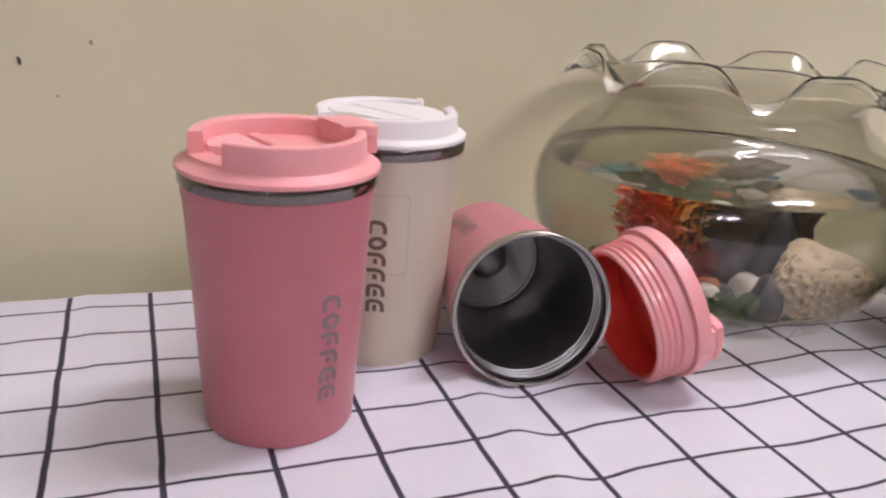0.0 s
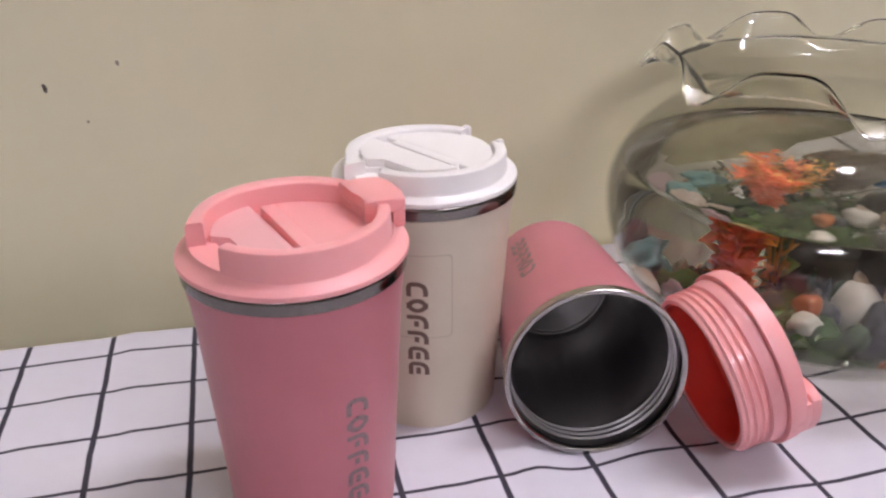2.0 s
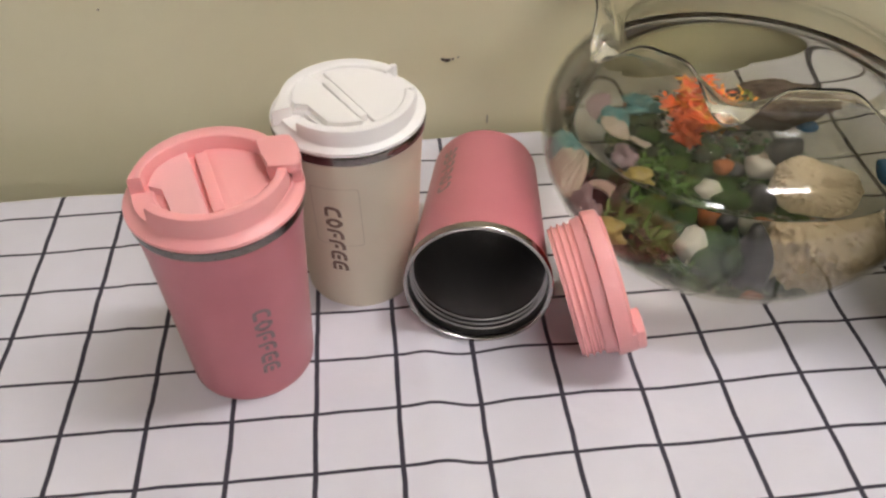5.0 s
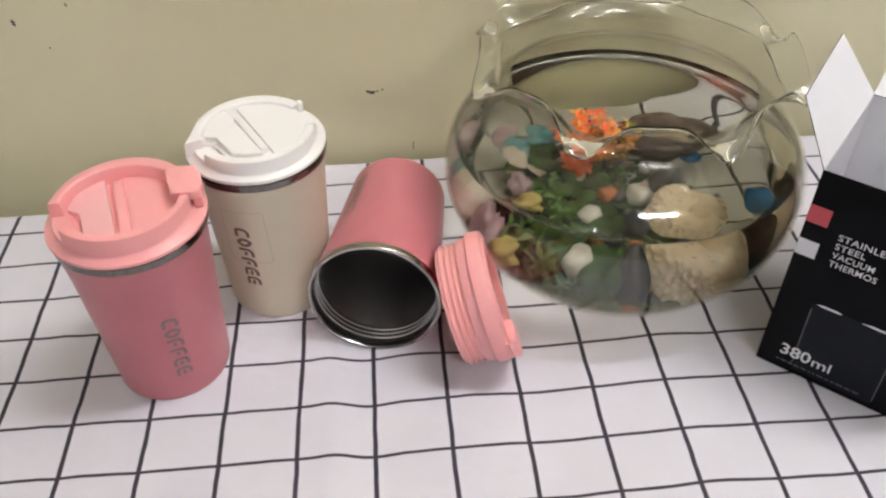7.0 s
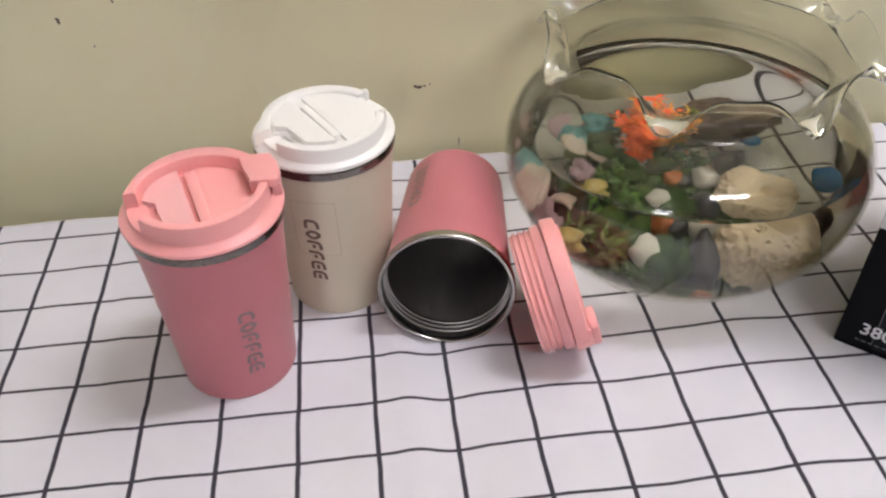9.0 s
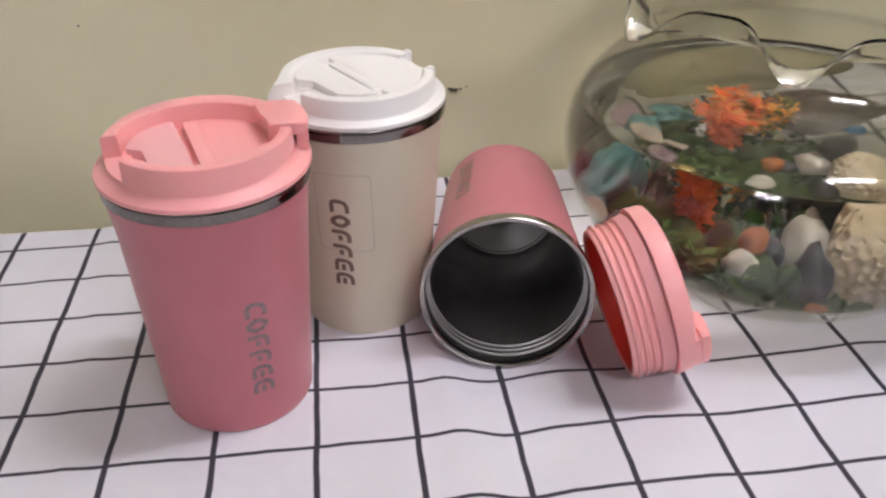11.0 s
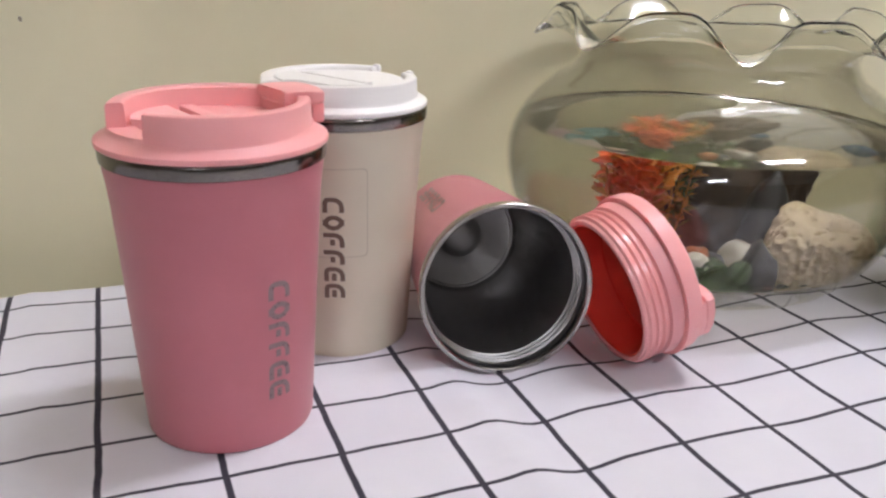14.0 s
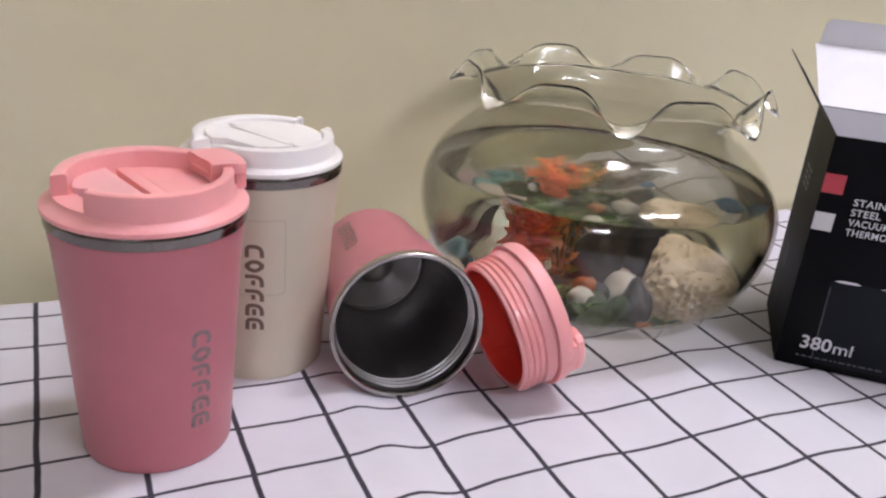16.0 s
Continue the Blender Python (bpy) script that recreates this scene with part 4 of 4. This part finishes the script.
def coral_rock():
    """A blocky piece of coral: rows of upright holes round its sides, a pitted top with one large hollow."""
    rr = random.Random(5)
    bm = bmesh.new()
    bmesh.ops.create_icosphere(bm, subdivisions=6, radius=1)
    pits = [(0.34, -0.10, 0.30)] + [(rr.uniform(-0.8, 0.8), rr.uniform(-0.8, 0.8), rr.uniform(0.035, 0.08)) for _ in range(60)]
    px_, py_, pw = (np.array(c) for c in zip(*pits))
    for v in bm.verts:
        d = v.co.normalized()
        block = (abs(d.x) ** 4 + abs(d.y) ** 4 + abs(d.z) ** 4) ** -0.25
        p = d * block * (1 + 0.16 * noise.noise(d * 1.5 + Vector((4, 0, 0))) + 0.05 * noise.noise(d * 5))
        flat = min(1.0, max(0.0, (abs(p.z) - 0.72) / 0.12))
        deep = 0.0
        if flat < 1:
            az = math.atan2(p.y, p.x) / (2 * math.pi) * 32
            az += 0.5 * noise.noise(p * 2.5)
            row = p.z / 0.36 + 0.5 * (math.floor(az) % 2) + 0.5 * noise.noise(p * 2.0 + Vector((9, 0, 0)))
            ca, cr = az - math.floor(az) - 0.5, row - math.floor(row) - 0.5
            hole = max(0.0, 1 - (ca / 0.36) ** 4 - (cr / 0.40) ** 4)
            deep += 0.17 * min(1.0, hole * 1.8) * (1 - flat) * (0.55 + 0.9 * max(0.0, 0.3 + noise.noise(p * 2.2 + Vector((0, 7, 0)))))
        if p.z > 0.4:
            gap = ((p.x - px_) ** 2 + (p.y - py_) ** 2) / pw ** 2
            deep += flat * float((2.0 * pw * np.clip(1 - gap ** 2, 0, 1)).max())
        p -= d * deep
        v.co = Vector((p.x * 0.53, p.y * 0.45, p.z * 0.35))
    ob = part("coral_rock", bm, CORAL, None, "", 60)
    ob.scale = (C, C, C)
    ob.location = (6.66 * C, 1.98 * C, 0.76 * C)
    ob.rotation_euler = (0.10, 0.06, radians(-30))
    tagged(ob, "beige porous coral rock full of holes, standing in the bowl", "rock")


def driftwood():
    bm = bmesh.new()
    bmesh.ops.create_icosphere(bm, subdivisions=5, radius=1)
    for v in bm.verts:
        d = v.co.normalized()
        k = 1 + 0.18 * noise.noise(d * 2.2) + 0.10 * noise.noise(d * 6) + 0.05 * noise.noise(d * 14)
        taper = 1 - 0.45 * max(0, d.x)
        v.co = Vector((d.x * 0.85 * k, d.y * 0.42 * k * taper, d.z * 0.62 * k * taper))
    ob = part("driftwood", bm, BROWN, None, "", 70)
    ob.scale = (C, C, C)
    ob.location = (6.90 * C, 3.80 * C, 0.92 * C)
    ob.rotation_euler = (0, 0, radians(-6))
    tagged(ob, "dark brown mottled driftwood piece lying in the bowl", "driftwood")


def plant(x, y, height, spread, stems, leaf, mats, label, seed, blades=16):
    """A plastic water plant: thin bent stems with many small leaf blades."""
    rr = random.Random(seed)
    root = thing("water_plant", pose(x * C, y * C, BED * C), label, "plant", "plants in the bowl")
    part("foot", lathe(cells([(0, 0), (0.12, 0), (0.14, 0.03), (0.08, 0.10), (0, 0.11)]), 16), STONE_D, root, "", 40)
    for m in mats:
        st, lf = bmesh.new(), bmesh.new()
        for s in range(stems):
            a = rr.uniform(0, 2 * math.pi)
            tip = Vector((spread * rr.uniform(0.3, 1) * math.cos(a), spread * rr.uniform(0.3, 1) * math.sin(a), height * rr.uniform(0.6, 1)))
            bend = Vector((tip.x * 0.6, tip.y * 0.6, tip.z * 0.5))
            last = None
            for k in range(9):
                q = k / 8
                p = 2 * q * (1 - q) * bend + q * q * tip
                ring = [st.verts.new((p + Vector((math.cos(b), math.sin(b), 0)) * 0.012 * (1.3 - q)) * C) for b in (0, 2.1, 4.2)]
                if last:
                    for j in range(3):
                        st.faces.new((last[j], last[(j + 1) % 3], ring[(j + 1) % 3], ring[j]))
                last = ring
            for k in range(blades):
                q = rr.uniform(0.08, 1.0)
                p = 2 * q * (1 - q) * bend + q * q * tip
                b, up = rr.uniform(0, 2 * math.pi), rr.uniform(0.1, 0.9)
                d = Vector((math.cos(b), math.sin(b), up)).normalized()
                side_ = d.cross(Vector((rr.uniform(-1, 1), rr.uniform(-1, 1), 1))).normalized()
                l_ = leaf * rr.uniform(0.6, 1.2)
                drop = Vector((0, 0, -0.15 * l_))
                pts_ = [p, p + d * l_ * 0.45 + side_ * l_ * 0.2, p + d * l_ + drop, p + d * l_ * 0.45 - side_ * l_ * 0.2]
                lf.faces.new([lf.verts.new(w * C) for w in pts_])
        part("stems", st, m, root)
        part("leaves", lf, m, root)


coral_rock()
driftwood()
plant(5.62, 3.72, 1.42, 0.54, 13, 0.22, (LEAF_R, LEAF_O), "red and orange plastic water plant", 21, 30)
plant(6.02, 3.62, 1.40, 0.36, 8, 0.18, (LEAF_O, LEAF_Y), "orange and yellow plastic water plant", 22, 22)
plant(5.42, 3.40, 1.15, 0.34, 9, 0.24, (LEAF_R,), "bright red plastic water plant", 30, 40)
plant(4.90, 2.40, 0.42, 0.34, 7, 0.22, (LEAF_G,), "low olive green plastic water plant among glass lumps", 24, 16)
plant(5.12, 2.00, 0.36, 0.26, 7, 0.24, (LEAF_G,), "short green plastic grass at the front glass", 28, 10)
plant(4.75, 3.05, 0.40, 0.30, 6, 0.22, (LEAF_G,), "low green plastic water plant by the shells", 23, 12)
